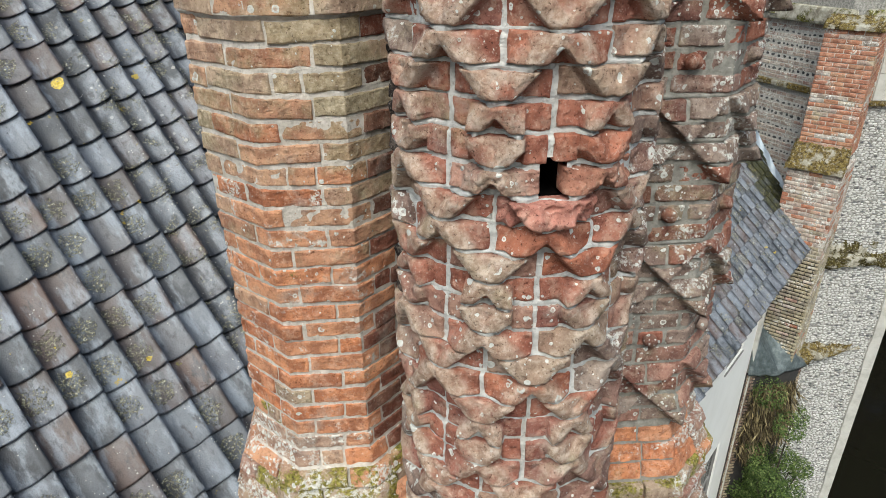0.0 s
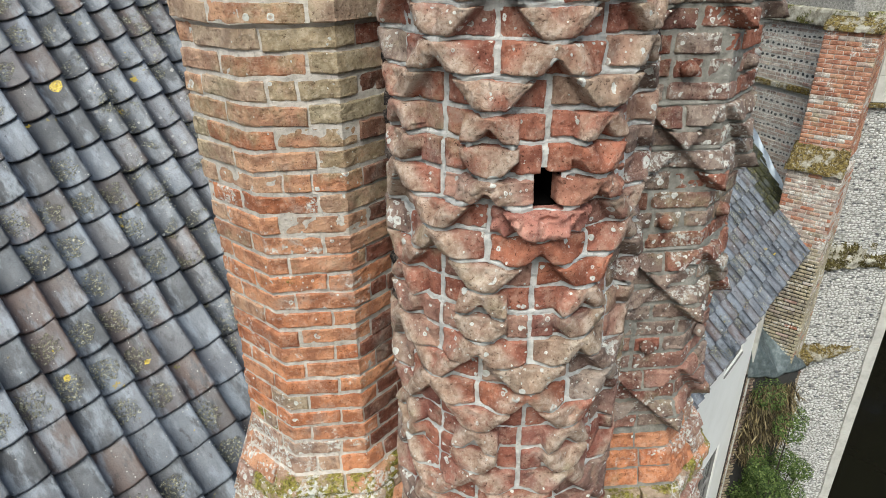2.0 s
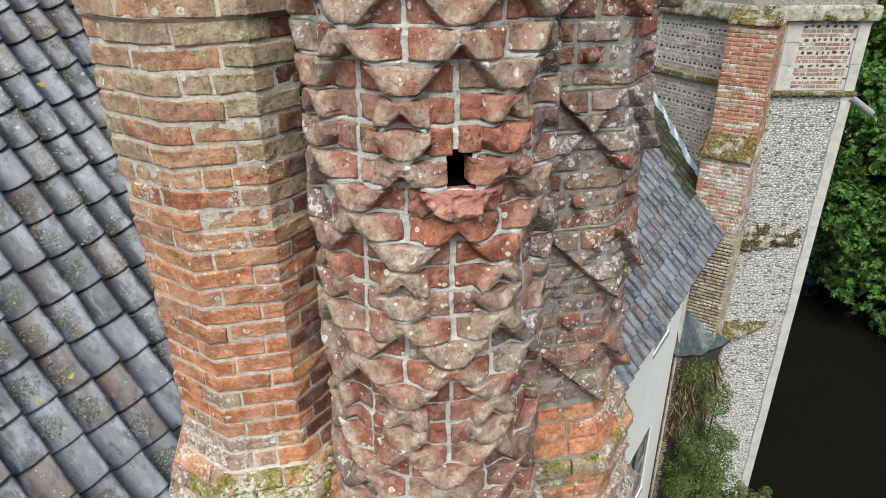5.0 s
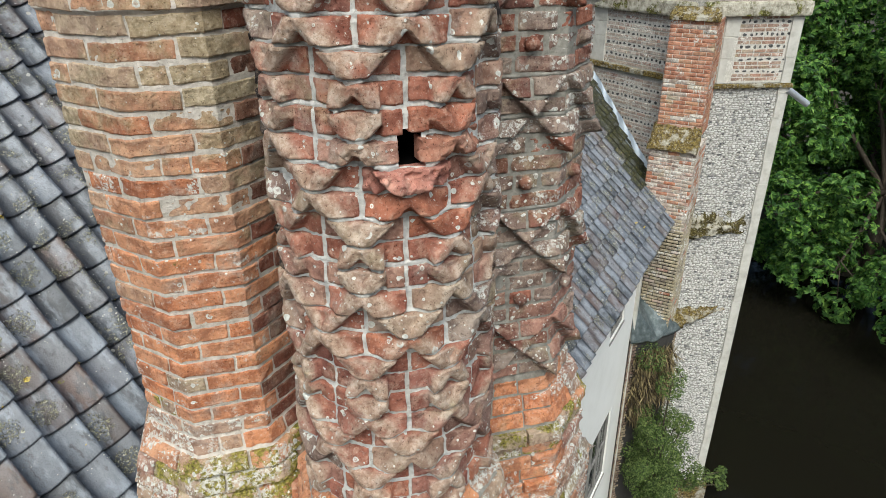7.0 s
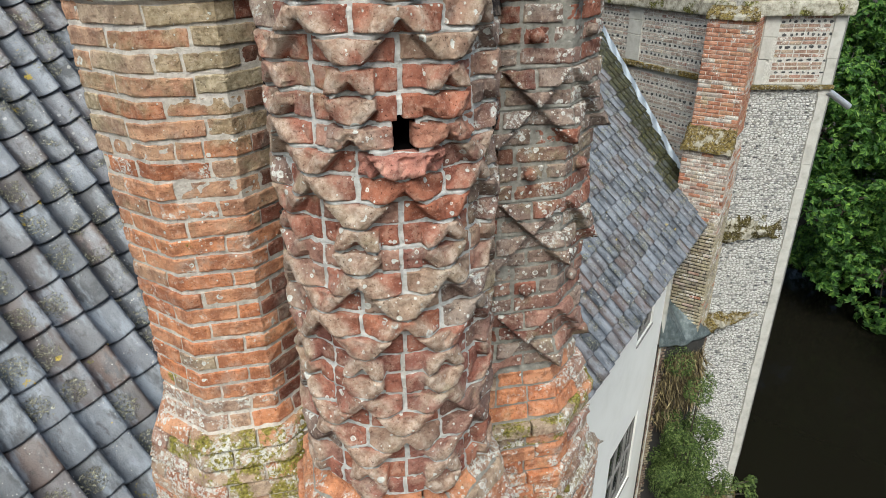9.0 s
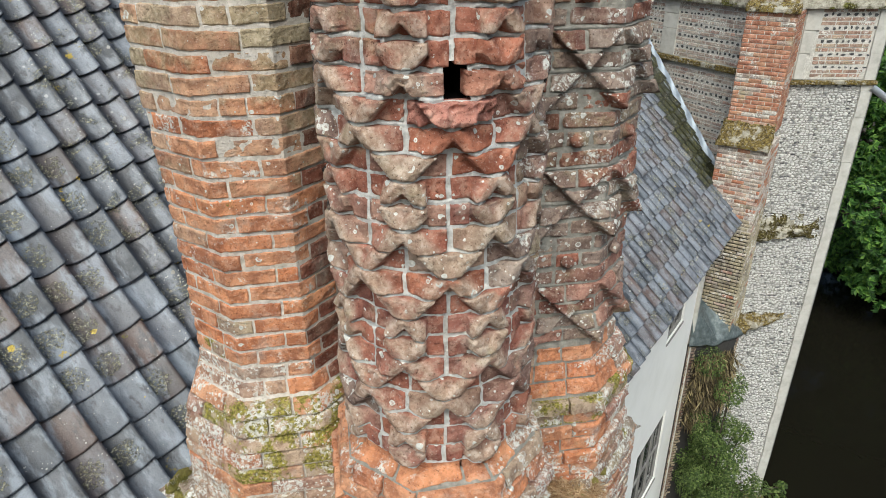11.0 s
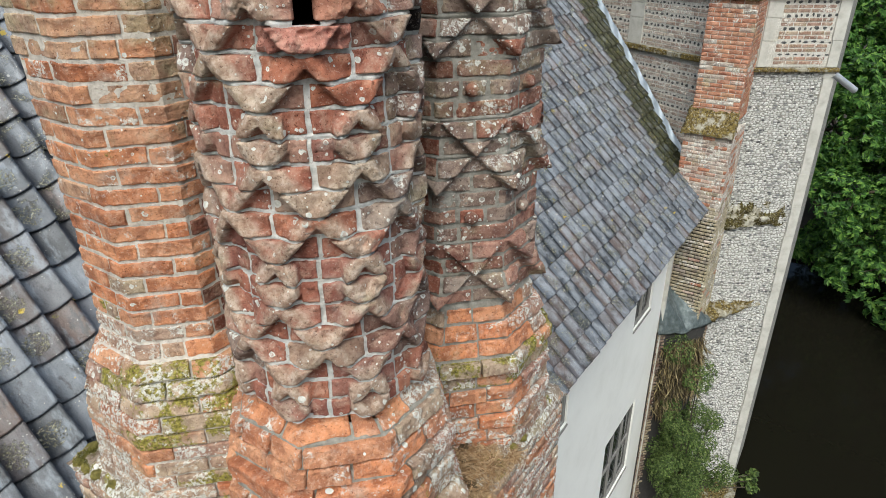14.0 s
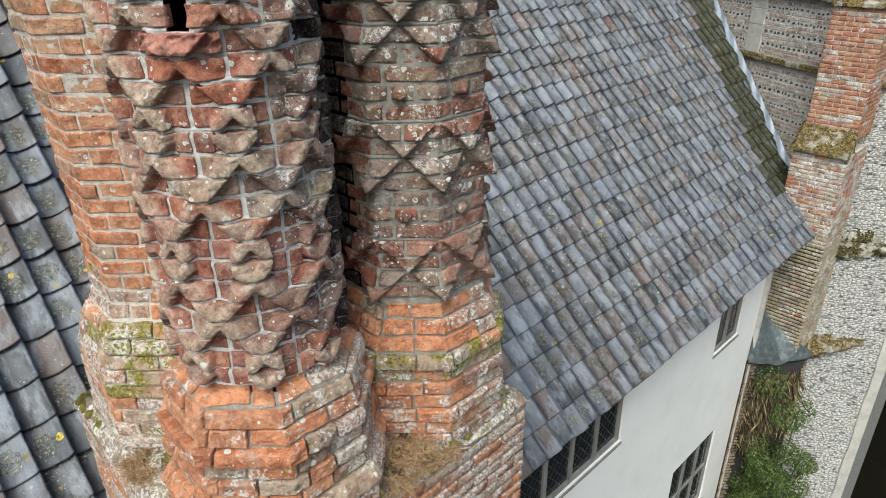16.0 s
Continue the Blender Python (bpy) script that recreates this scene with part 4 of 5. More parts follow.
eave = [(11.03, 1.95, 5.56), (11.5, 1.52, 5.52), (12.08, 1.20, 5.54), (12.12, 1.32, 5.62)]
apex = [(11.17, 2.03, 6.36), (11.80, 2.1, 6.30), (11.82, 1.45, 5.86)]
ev = [lb.verts.new(p) for p in eave]
av = [lb.verts.new(p) for p in apex]
for f in ((ev[0], ev[1], av[0]), (ev[1], av[1], av[0]), (ev[1], av[2], av[1]), (ev[1], ev[2], av[2]), (ev[2], ev[3], av[2])):
    lb.faces.new(f)
bmesh.ops.subdivide_edges(lb, edges=lb.edges[:], cuts=4, use_grid_fill=True)
for v in lb.verts:
    v.co.z += rough(v.co, 6, 0.06)
ext = bmesh.ops.extrude_face_region(lb, geom=lb.faces[:])
for g in ext["geom"]:
    if isinstance(g, bmesh.types.BMVert):
        g.co.z -= 0.03
bmesh.ops.recalc_face_normals(lb, faces=lb.faces[:])
part("lead_cap", lb, M_LEAD, bay, "creased grey-blue lead sheet", True)

# pale lead flashing where the tiles meet the tower
fb = bmesh.new()
prev = None
for i in range(40):
    y = 1.72 + (RIDGE_Y - 1.72) * i / 39
    x = roof_end(y)
    z = roof_z(y) + 0.05
    tooth = 0.025 if i % 2 else 0.0
    ring = [fb.verts.new(p) for p in ((x - 0.05, y, z), (x + 0.04, y, z + 0.01), (x + 0.12, y, z + 0.14 + tooth), (x + 0.13, y, z + 0.13 + tooth), (x + 0.05, y, z - 0.02), (x - 0.05, y, z - 0.02))]
    if prev:
        for k in range(6):
            fb.faces.new((prev[k], ring[k], ring[(k + 1) % 6], prev[(k + 1) % 6]))
    prev = ring
bmesh.ops.recalc_face_normals(fb, faces=fb.faces[:])
tagged(part("flashing", fb, M_FLASH), "pale stepped lead flashing along the tower wall", "flashing", kind="structure")
# moulded end and gutter board of the white wall
tagged(part("trim", box_bm((11.12, 1.93, 0.0), (11.22, 2.10, 7.6), 0.02), M_STONE), "pale stained corner board at the wall's end", "trim", kind="structure")

# ---- chimney shafts ----
C1, C2, C3, C4 = (1.428, 1.792), (1.448, 0.94), (2.28, 0.94), (2.28, 1.80)
TOPZ = 13.3


def taper(pairs):
    """Apothem by height, from (z, apothem) pairs in rising order."""
    def f(z):
        if z <= pairs[0][0]:
            return pairs[0][1]
        for (za, a), (zb, b) in zip(pairs, pairs[1:]):
            if z <= zb:
                return a + (b - a) * (z - za) / (zb - za)
        return pairs[-1][1]
    return f


def shaft_course(oct_, parent, z0, z1, joints, pick, rng, relief=None, nu=5, nw=2, gap=0.010, depth=0.045, worn=0.006, jag=0.005, keep=None, jut=None, vgap=None):
    """One course of bricks round the octagon, with upright joints at the given places."""
    js = sorted(joints)
    side = 2 * oct_.apothem(z0) * math.tan(math.pi / 8)
    g = (vgap or gap) / side / 2
    for a, b in zip(js, js[1:] + [js[0] + 8]):
        out0 = rng.gauss(0, 0.0025) + (jut(a, z0) if jut else 0)
        dz0, dz1 = rng.uniform(0, 0.004), rng.uniform(0, 0.004)
        tilt = rng.gauss(0, 0.0015)
        ua, ub = a + g * rng.uniform(0.7, 1.3), b - g * rng.uniform(0.7, 1.3)
        if keep:
            ua, ub = keep(ua, ub, z0)
        us = with_corners(spread(ua, ub, nu if 3.4 < (ua + ub) / 2 % 8 < 7.6 else max(2, nu // 3), 0.012))
        zz = spread(z0 + gap / 2 + dz0, z1 - gap / 2 - dz1, nw, 0.004)
        mid = (ua + ub) / 2
        def place(u, w, out):
            h = relief(u, w) if relief and out > -0.03 else 0.0
            x, y, z = oct_.point(u % 8, w + tilt * (u - mid) * 4, out + h + out0)
            return (x, y, z)
        broken = relief is diaper_relief and abs(mid - 5.555) < 0.1 and abs(z1 - HOLE_Z[0]) < 0.01 if relief else False
        by_hole = keep and abs(z0 - HOLE_Z[0]) < 0.01 and (abs(ub - 5.44) < 0.001 or abs(ua - 5.66) < 0.001)
        if broken:
            out0 += 0.014
        v, f = slab_piece(place, us, zz, depth, 0.016 if by_hole else worn, 0.030 if broken else 0.016 if by_hole else jag, 0.004, 1 / side)
        mesh_object("brick", v, f, M_BROKEN if broken else pick(mid % 8, z0), parent, smooth=relief is not None)


# plain octagonal shaft
plain_oct = Octagon(*C1, taper([(10.3, 0.455), (10.7, 0.445), (10.83, 0.44), (10.93, 0.42), (11.04, 0.385), (11.14, 0.342), (11.2, 0.327), (11.42, 0.324), (11.66, 0.321), (11.88, 0.326), (12.11, 0.333), (12.28, 0.339), (12.46, 0.345), (12.775, 0.343), (12.79, 0.358), (13.4, 0.358)]))
plain_shaft = tagged(new("chimney_shaft"), "plain octagonal orange brick chimney shaft with algae and mossy base", "chimney", "cluster of chimney shafts")
octagon_core("mortar_core", plain_oct, 10.35, TOPZ, 0.0058, M_MORTAR_WARM, plain_shaft, steps=[10.35, 10.7, 10.83, 10.93, 11.04, 11.14, 11.2, 11.42, 11.66, 11.88, 12.11, 12.28, 12.46, 12.775, 12.79, TOPZ])


def pick_plain(rng):
    def pick(s, z):
        f = s % 8
        if z < 11.09:
            green = 0.85 if z > 10.76 and f > 5.05 else 0.25
            return M_MOSSY if rng.random() < green else M_PALE_CRUST if rng.random() < 0.7 else M_CRUST
        if z < 11.2 and f < 5.6 and rng.random() < 0.6:
            return M_PALE_CRUST
        if z > 12.72:
            return M_ALGAE if rng.random() < 0.8 else M_ORANGE
        lim = 12.02 + 0.12 * math.sin(f * 3) + rng.gauss(0, 0.12)
        # facet beside the diaper shaft: its shade painted as dark red brick
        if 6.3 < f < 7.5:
            return M_RED_SHADED
        if z > lim and 5.25 < f < 6.35:
            return M_GREEN
        if z > lim + 0.1:
            return M_ALGAE
        return M_ORANGE if rng.random() < 0.9 - max(0, 0.4 * (11.5 - z)) else M_CRUST
    return pick


STEP_RNG = {}


def plain_step(s, z):
    """Worn courses of the base step in and out a little."""
    key = round(z, 3)
    if key not in STEP_RNG:
        STEP_RNG[key] = random.Random(int(key * 1000)).uniform(0.002, 0.018) if z < 11.1 else 0.0
    return STEP_RNG[key]


rng = random.Random(31)
PCH = 0.0721
for k in range(41):
    z = 10.4047 + PCH * k
    joints = []
    for i in range(8):
        joints.append(i + (0.28, 0.70)[k % 2] + rng.gauss(0, 0.025))
        if rng.random() < 0.10:
            joints.append(i + (0.62, 1.06)[k % 2] + rng.uniform(-0.05, 0.05))
    shaft_course(plain_oct, plain_shaft, z, z + PCH, joints, pick_plain(rng), rng, nu=20, nw=6, gap=0.0095, worn=0.003, jag=0.0042, jut=plain_step)

# hidden fourth shaft behind
back_oct = Octagon(*C4, taper([(10.3, 0.42), (11.1, 0.40), (11.3, 0.335), (13.4, 0.335)]))
back_shaft = tagged(new("chimney_shaft"), "shaded dark brick chimney shaft standing behind the others", "chimney", "cluster of chimney shafts")
# core and bricks carry soot and the shade behind the others as colour
octagon_core("mortar_core", back_oct, 10.35, TOPZ, 0.008, M_SOOT_SHADE, back_shaft, steps=[10.35, 11.1, 11.3, TOPZ])
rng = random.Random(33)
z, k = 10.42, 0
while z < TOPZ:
    shaft_course(back_oct, back_shaft, z, z + 0.0735, [i + (0.3, 0.7)[k % 2] for i in range(8)], lambda s, z: M_BRICK_SOOT_SHADE, rng, nu=2, nw=1)
    z += 0.0735
    k += 1

# diaper shaft with moulded ribs
CH = 0.0735
ANCHOR = 12.812          # height of a crossing on a face's middle
HOLE_Z = (ANCHOR - 5 * CH, ANCHOR - 4 * CH + 0.010)
twist = lambda z: 0.05 + 0.10 * (z - 12.8)     # the net winds a little on the shaft


def rib_net(s, z):
    """Lozenge net: signed distance in courses to the nearest rib line (positive below it), and whether the place lies in a solid point."""
    s -= twist(z)
    u = abs(s - round(s)) * 2            # 0 at a corner, 1 on a face's middle
    k = ((ANCHOR - z) / CH) % 6
    solid = (1 <= k < 2 and u < 1 - k / 2) or (3 <= k < 4 and u < 2 - k / 2) or (5 <= k < 6 and 1 - u < 3 - k / 2)
    lines = [2 * (1 - u), 4 + 2 * u]
    if u <= 0.5:
        lines += [2 + 2 * u, 4 - 2 * u]
    best = min(((k - q + 3) % 6 - 3 for q in lines), key=abs)
    return best, solid


def diaper_relief(s, z):
    """Broad moulded ribs, undercut below and sloped above; the points of the V courses are nearly solid."""
    d, solid = rib_net(s, z)
    rib = min(1.0, max(0.0, (0.58 - d) / 0.15)) if d > 0 else 1.0 - 0.72 * min(1.0, max(0.0, (-0.26 - d) / 0.74))
    rib = rib * (0.86 + 0.14 * (1 - min(1.0, abs(d) / 0.5)))
    if solid:
        rib = max(rib, 0.66)
    wear = 1.0 + 0.30 * noise.noise(Vector((s * 2.1, z * 7.0, 3.0)))
    return 0.047 * rib * min(1.15, wear)


diaper_oct = Octagon(*C2, taper([(10.3, 0.45), (10.62, 0.45), (10.66, 0.415), (10.95, 0.40), (11.12, 0.36), (11.16, 0.308), (13.4, 0.308)]), 11.155)
diaper_shaft = tagged(new("chimney_shaft"), "red brick chimney shaft with moulded zigzag ribs and a broken brick", "chimney", "cluster of chimney shafts")


def relief_core(oct_, z0, z1, relief, inset, per_face, bed, course, material, parent, holes=(), soot_shade=None):
    """Flush pointing that follows the moulded relief and fills the bed joints, open at the holes (s0, s1, z0, z1)."""
    verts, faces = [], []
    n, rows = 8 * per_face, round((z1 - z0) / course * 12)
    for j in range(rows + 1):
        z = z0 + (z1 - z0) * j / rows
        for i in range(n):
            s = i / per_face
            p = Vector(oct_.point(s, z, 0.0))
            off = ((bed - z) / course + 0.5) % 1 - 0.5
            if abs(off) * course < 0.0045:
                low = 0.49 * (relief(s, z + 0.010) + relief(s, z - 0.010))
            else:
                low = 0.96 * min(relief(s + a, z + b) for a, b in ((0, 0), (0, 0.011), (0, -0.011), (0.035, 0), (-0.035, 0), (0.03, 0.007), (-0.03, 0.007), (0.03, -0.007), (-0.03, -0.007)))
            verts.append(oct_.point(s, z, low - inset + rough(p, 30, 0.003) + rough(p, 75, 0.002)))
    for j in range(rows):
        z = z0 + (z1 - z0) * (j + 0.5) / rows
        for i in range(n):
            s = (i + 0.5) / per_face
            if any(a < s < b and c < z < d for a, b, c, d in holes):
                continue
            k = (i + 1) % n
            faces.append((j * n + i, j * n + k, (j + 1) * n + k, (j + 1) * n + i))
    core_ob = mesh_object("mortar_core", verts, faces, material, parent)
    # near-black joints over this range: soot and the gap's shade put into colour
    if soot_shade:
        core_ob.data.materials.append(M_SOOT_SHADE)
        core_ob.data.polygons.foreach_set("material_index", [1 if soot_shade[0] < (f[0] % n + 0.5) / per_face < soot_shade[1] else 0 for f in faces])
    return core_ob


relief_core(diaper_oct, ANCHOR - 22 * CH, ANCHOR + 6.5 * CH, diaper_relief, 0.0065, 42, ANCHOR, CH, M_MORTAR, diaper_shaft, ((5.42, 5.69, HOLE_Z[0] - 0.004, HOLE_Z[1] + 0.006), (5.55, 5.585, HOLE_Z[1], HOLE_Z[1] + 0.040)))
octagon_core("base_core", diaper_oct, 10.35, 11.155, 0.012, M_MORTAR_DARK, diaper_shaft, steps=[10.35, 10.62, 10.66, 10.95, 11.12, 11.155])
# near-black box: soot and the flue's darkness put into colour
hb = bmesh.new()
ring = []
for dep in (-0.012, -0.25):
    ring.append([hb.verts.new(diaper_oct.point(s, zz, dep)) for s, zz in ((5.40, HOLE_Z[0] - 0.01), (5.70, HOLE_Z[0] - 0.01), (5.70, HOLE_Z[1] + 0.06), (5.40, HOLE_Z[1] + 0.06))])
for i in range(4):
    hb.faces.new((ring[0][i], ring[1][i], ring[1][(i + 1) % 4], ring[0][(i + 1) % 4]))
hb.faces.new(ring[1])
part("hole", hb, M_SOOT_SHADE, diaper_shaft, "sooty hole where a brick end fell out")


def keep_hole(ua, ub, z0):
    """Bricks on either side of the hole stop short of it."""
    if abs(z0 - HOLE_Z[0]) < 0.01:
        if abs(ub - 5.55) < 0.1:
            ub = 5.44
        if abs(ua - 5.55) < 0.1:
            ua = 5.66
    return ua, ub


def pick_diaper(rng):
    def pick(s, z):
        f = s % 8
        # back faces near-black: their shade and soot painted in
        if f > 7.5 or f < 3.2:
            return M_BRICK_SOOT_SHADE
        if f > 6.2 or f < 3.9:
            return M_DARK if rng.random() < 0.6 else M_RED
        if 5.4 < f < 6.3 and 12.2 < z < 12.7:
            return M_FRESH if rng.random() < 0.75 else M_RED
        return M_RED
    return pick


rng = random.Random(41)
n_down = int((ANCHOR - 11.2) / CH)
for k in range(-7, n_down + 1):
    z1 = ANCHOR - k * CH
    p = k % 6
    half = 0.5 if p in (1, 2, 3, 4) else 0.0
    joints = [i + half + twist(z1) + rng.uniform(-0.02, 0.02) for i in range(8)]
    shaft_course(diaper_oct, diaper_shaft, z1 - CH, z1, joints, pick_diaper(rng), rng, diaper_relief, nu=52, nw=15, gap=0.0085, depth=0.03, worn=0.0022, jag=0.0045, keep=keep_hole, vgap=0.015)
rng = random.Random(43)
z, k = 10.45, 0
zig_end = ANCHOR - (n_down + 1) * CH
base_h = (zig_end - 10.45) / 10
BASE_STEP = (0.010, 0.004, 0.016, 0.006, 0.012, 0.002, 0.024, 0.004, 0.010, 0.006)


def stepped_base(oct_, shaft, z0, h, pick, rng):
    """Ten courses of worn bricks that step in and out below a shaft."""
    for k in range(10):
        joints = []
        for i in range(8):
            joints.append(i + (0.15, 0.6)[k % 2] + rng.uniform(-.12, .12))
            if rng.random() < 0.62:
                joints.append(i + (0.62, 1.05)[k % 2] + rng.uniform(-.08, .08))
        zb = z0 + k * h
        shaft_course(oct_, shaft, zb, zb + h, joints, pick, rng, nu=14, nw=5, gap=0.010, worn=0.006, jag=0.008,
                     jut=lambda s, z, k=k: BASE_STEP[k] + rng.gauss(0, 0.004))


def pick_diaper_base(s, z):
    q = rng.random()
    if 6.2 < s < 7.6:
        return M_PALE_CRUST if s > 6.7 else M_CRUST
    if 10.72 < z < 10.86 and s > 5.2:
        return M_CRUST
    return M_CRUST if q < 0.06 else M_ORANGE


stepped_base(diaper_oct, diaper_shaft, 10.45, base_h, pick_diaper_base, rng)

# lozenge shaft
LCH = 0.0723
L_ANCHOR = 11.872 + 4 * LCH       # two courses above a row of points


def lozenge_relief(s, z):
    """Rows of solid downward points two courses high, on the faces' middles and then on the corners, and three plain courses."""
    f = s - math.floor(s)
    u = abs(f - 0.5) * 2                 # 0 on a face's middle, 1 at a corner
    k = ((L_ANCHOR - z) / LCH) % 7
    if 2 <= k < 4:
        inside, fall = (4 - k) / 2 - u, (k - 2) / 2
    elif 4 <= k < 6:
        inside, fall = (6 - k) / 2 - (1 - u), (k - 4) / 2
    else:
        return 0.0
    return (0.018 + 0.046 * fall) * min(1.0, max(0.0, (inside + 0.03) / 0.11))


loz_oct = Octagon(*C3, taper([(10.3, 0.415), (10.7, 0.412), (10.95, 0.405), (11.05, 0.37), (11.15, 0.335), (11.2, 0.325), (13.4, 0.325)]))
loz_shaft = tagged(new("chimney_shaft"), "dark red brick chimney shaft with large pointed lozenges and white lichen", "chimney", "cluster of chimney shafts")
relief_core(loz_oct, L_ANCHOR - 13 * LCH, L_ANCHOR + 16 * LCH, lozenge_relief, 0.006, 30, L_ANCHOR, LCH, M_MORTAR_DARK, loz_shaft, soot_shade=(2.0, 4.5))
octagon_core("base_core", loz_oct, 10.35, 11.22, 0.010, M_MORTAR_DARK, loz_shaft, steps=[10.35, 10.7, 10.95, 11.05, 11.15, 11.22])


def knob(s, z):
    """A rounded boss in the middle of a plain course."""
    verts, faces = [], []
    side = 2 * 0.325 * math.tan(math.pi / 8)
    n = 12
    for ring, (r, out) in enumerate(((1.0, 0.0), (0.98, 0.012), (0.82, 0.026), (0.5, 0.035), (0.15, 0.038))):
        for q in range(n):
            a = 2 * math.pi * q / n
            p = loz_oct.point(s + math.cos(a) * r * 0.027 / side, z + math.sin(a) * r * 0.027, out)
            e = rough(p, 40, 0.006)
            verts.append((p[0] + e, p[1] + e, p[2] + e))
    for j in range(4):
        for q in range(n):
            faces.append((j * n + q, j * n + (q + 1) % n, (j + 1) * n + (q + 1) % n, (j + 1) * n + q))
    faces.append(tuple(4 * n + q for q in range(n)))
    mesh_object("boss", verts, faces, M_DARK, loz_shaft, "rounded brick boss")


rng = random.Random(51)
z, k = L_ANCHOR - 13 * LCH, 0
while z < TOPZ:
    kk = (12 - k) % 7
    first = {2: 0.5, 3: 0.03, 4: 0.0, 5: 0.5, 6: 0.25, 0: 0.31, 1: 0.27}[kk]
    joints = []
    for i in range(8):
        joints.append(i + first + rng.uniform(-.04, .04))
        if kk == 0:
            joints.append(i + 0.68 + rng.uniform(-.03, .03))
        elif kk in (6, 1) and rng.random() < 0.5:
            joints.append(i + first + 0.62 + rng.uniform(-.05, .05))
    # faces towards the gap: its shade painted as near-black, then dark red brick
    shaft_course(loz_oct, loz_shaft, z, z + LCH, joints, lambda s, z: M_BRICK_SOOT_SHADE if 2.5 < s < 4.35 else M_RED_SHADED if 2.5 < s < 4.9 else M_DARK if rng.random() < 0.85 else M_RED_PLAIN, rng, lozenge_relief, nu=36, nw=12, gap=0.011, depth=0.03, worn=0.005, vgap=0.014)
    if kk == 0:
        for i in range(5, 8):
            knob(i + 0.47, z + LCH / 2)
    z += LCH
    k += 1


def pick_lozenge_base(s, z):
    q = rng.random()
    if 10.82 < z < 10.93:
        return M_MOSSY
    if 6.1 < s < 7.6:
        return M_PALE_CRUST if s > 6.45 else M_CRUST
    if z < 10.75:
        return M_CRUST
    return M_ORANGE if q < 0.85 else M_CRUST


stepped_base(loz_oct, loz_shaft, 10.45, 0.075, pick_lozenge_base, rng)

# stack below the shafts
stack = tagged(new("chimney_stack"), "broad brick chimney stack with lichen-crusted ledge carrying four shafts", "chimney stack")
SX0, SX1, SY0, SY1, SZ = 0.93, 2.66, 0.50, 2.22, 10.44
part("core", box_bm((SX0 + 0.02, SY0 + 0.02, -0.5), (SX1 - 0.02, SY1 - 0.02, SZ - 0.01)), M_MORTAR_WARM, stack)
LEDGE = brick_material("ledge_crust", [(0.30, 0.24, 0.18), (0.34, 0.27, 0.20)], 0.6, 0.5, 0.35, crust=0.7)
ng = 46
lv, lf = [], []
for j in range(ng + 1):
    for i in range(ng + 1):
        x, y = SX0 - 0.012 + (SX1 - SX0 + 0.024) * i / ng, SY0 - 0.012 + (SY1 - SY0 + 0.024) * j / ng
        edge = i in (0, ng) or j in (0, ng)
        q = Vector((x, y, 0))
        hump = 0.035
        lv.append((x + rough(q, 14, 0.02), y + rough(q + Vector((3, 1, 0)), 14, 0.02), SZ - (0.02 if edge else 0.0) + (0 if edge else hump + rough(q, 9, 0.035) + rough(q, 30, 0.015))))
for j in range(ng):
    for i in range(ng):
        k = j * (ng + 1) + i
        lf.append((k, k + 1, k + ng + 2, k + ng + 1))
mesh_object("ledge", lv, lf, LEDGE, stack, "crumbling mortar ledge with dirt and moss")
rng = random.Random(61)
for face in (Face((SX0, SY0), (SX1, SY0)), Face((SX0, SY1), (SX0, SY0)), Face((SX1, SY0), (SX1, SY1))):
    z, k = SZ - 0.0735, 0
    while z > 8.6:
        u = 0.0
        step = 0.11 if k % 2 else 0.22
        while u < face.length - 0.02:
            e = min(face.length, u + step)
            if face.length - e < 0.06:
                e = face.length
            step = 0.22
            v, f = slab_piece(lambda a, b, c, face=face: face.point(a, b, c), spread(u + .006, e - .006, 2, 0.008), spread(z + .006, z + .068, 1, 0.008), 0.03, 0.006, 0.007)
            mesh_object("brick", v, f, M_PALE_CRUST if rng.random() < 0.7 else M_CRUST, stack)
            u = e
        z -= 0.0735
        k += 1

# ---- plants ----
def leaf_cloud(centers, count, size, rng, palm=True, droop=0.3):
    """Many small leaves round given centres (x, y, z, radius); each leaf is a folded blade."""
    verts, faces = [], []
    for _ in range(count):
        cx, cy, cz, r = rng.choice(centers)
        d = Vector((rng.gauss(0, 1), rng.gauss(0, 1), rng.gauss(0, 1))).normalized()
        p = Vector((cx, cy, cz)) + d * r * rng.uniform(0.72, 1.05) * Vector((1, 1, 0.75)).length / 1.6
        up = (d + Vector((0, 0, 0.7)) + Vector((rng.gauss(0, .35), rng.gauss(0, .35), rng.gauss(0, .35)))).normalized()
        side = up.orthogonal().normalized()
        side.rotate(Matrix.Rotation(rng.uniform(0, 6.28), 3, up))
        fwd = up.cross(side)
        blades = rng.choice((5, 6, 7)) if palm else 1
        for b in range(blades):
            a = (b - (blades - 1) / 2) * 0.62 if palm else 0
            dirv = fwd * math.cos(a) + side * math.sin(a)
            lat = side * math.cos(a) - fwd * math.sin(a)
            L = size * rng.uniform(0.75, 1.2) * (1 - 0.12 * abs(b - (blades - 1) / 2))
            W = L * (0.22 if palm else 0.34)
            k = len(verts)
            tip = p + dirv * L - up * L * droop
            midp = p + dirv * L * 0.6 - up * L * droop * 0.35
            verts += [tuple(p), tuple(midp + lat * W + up * W * .3), tuple(tip), tuple(midp - lat * W + up * W * .3)]
            faces += [(k, k + 1, k + 2), (k, k + 2, k + 3)]
    return verts, faces


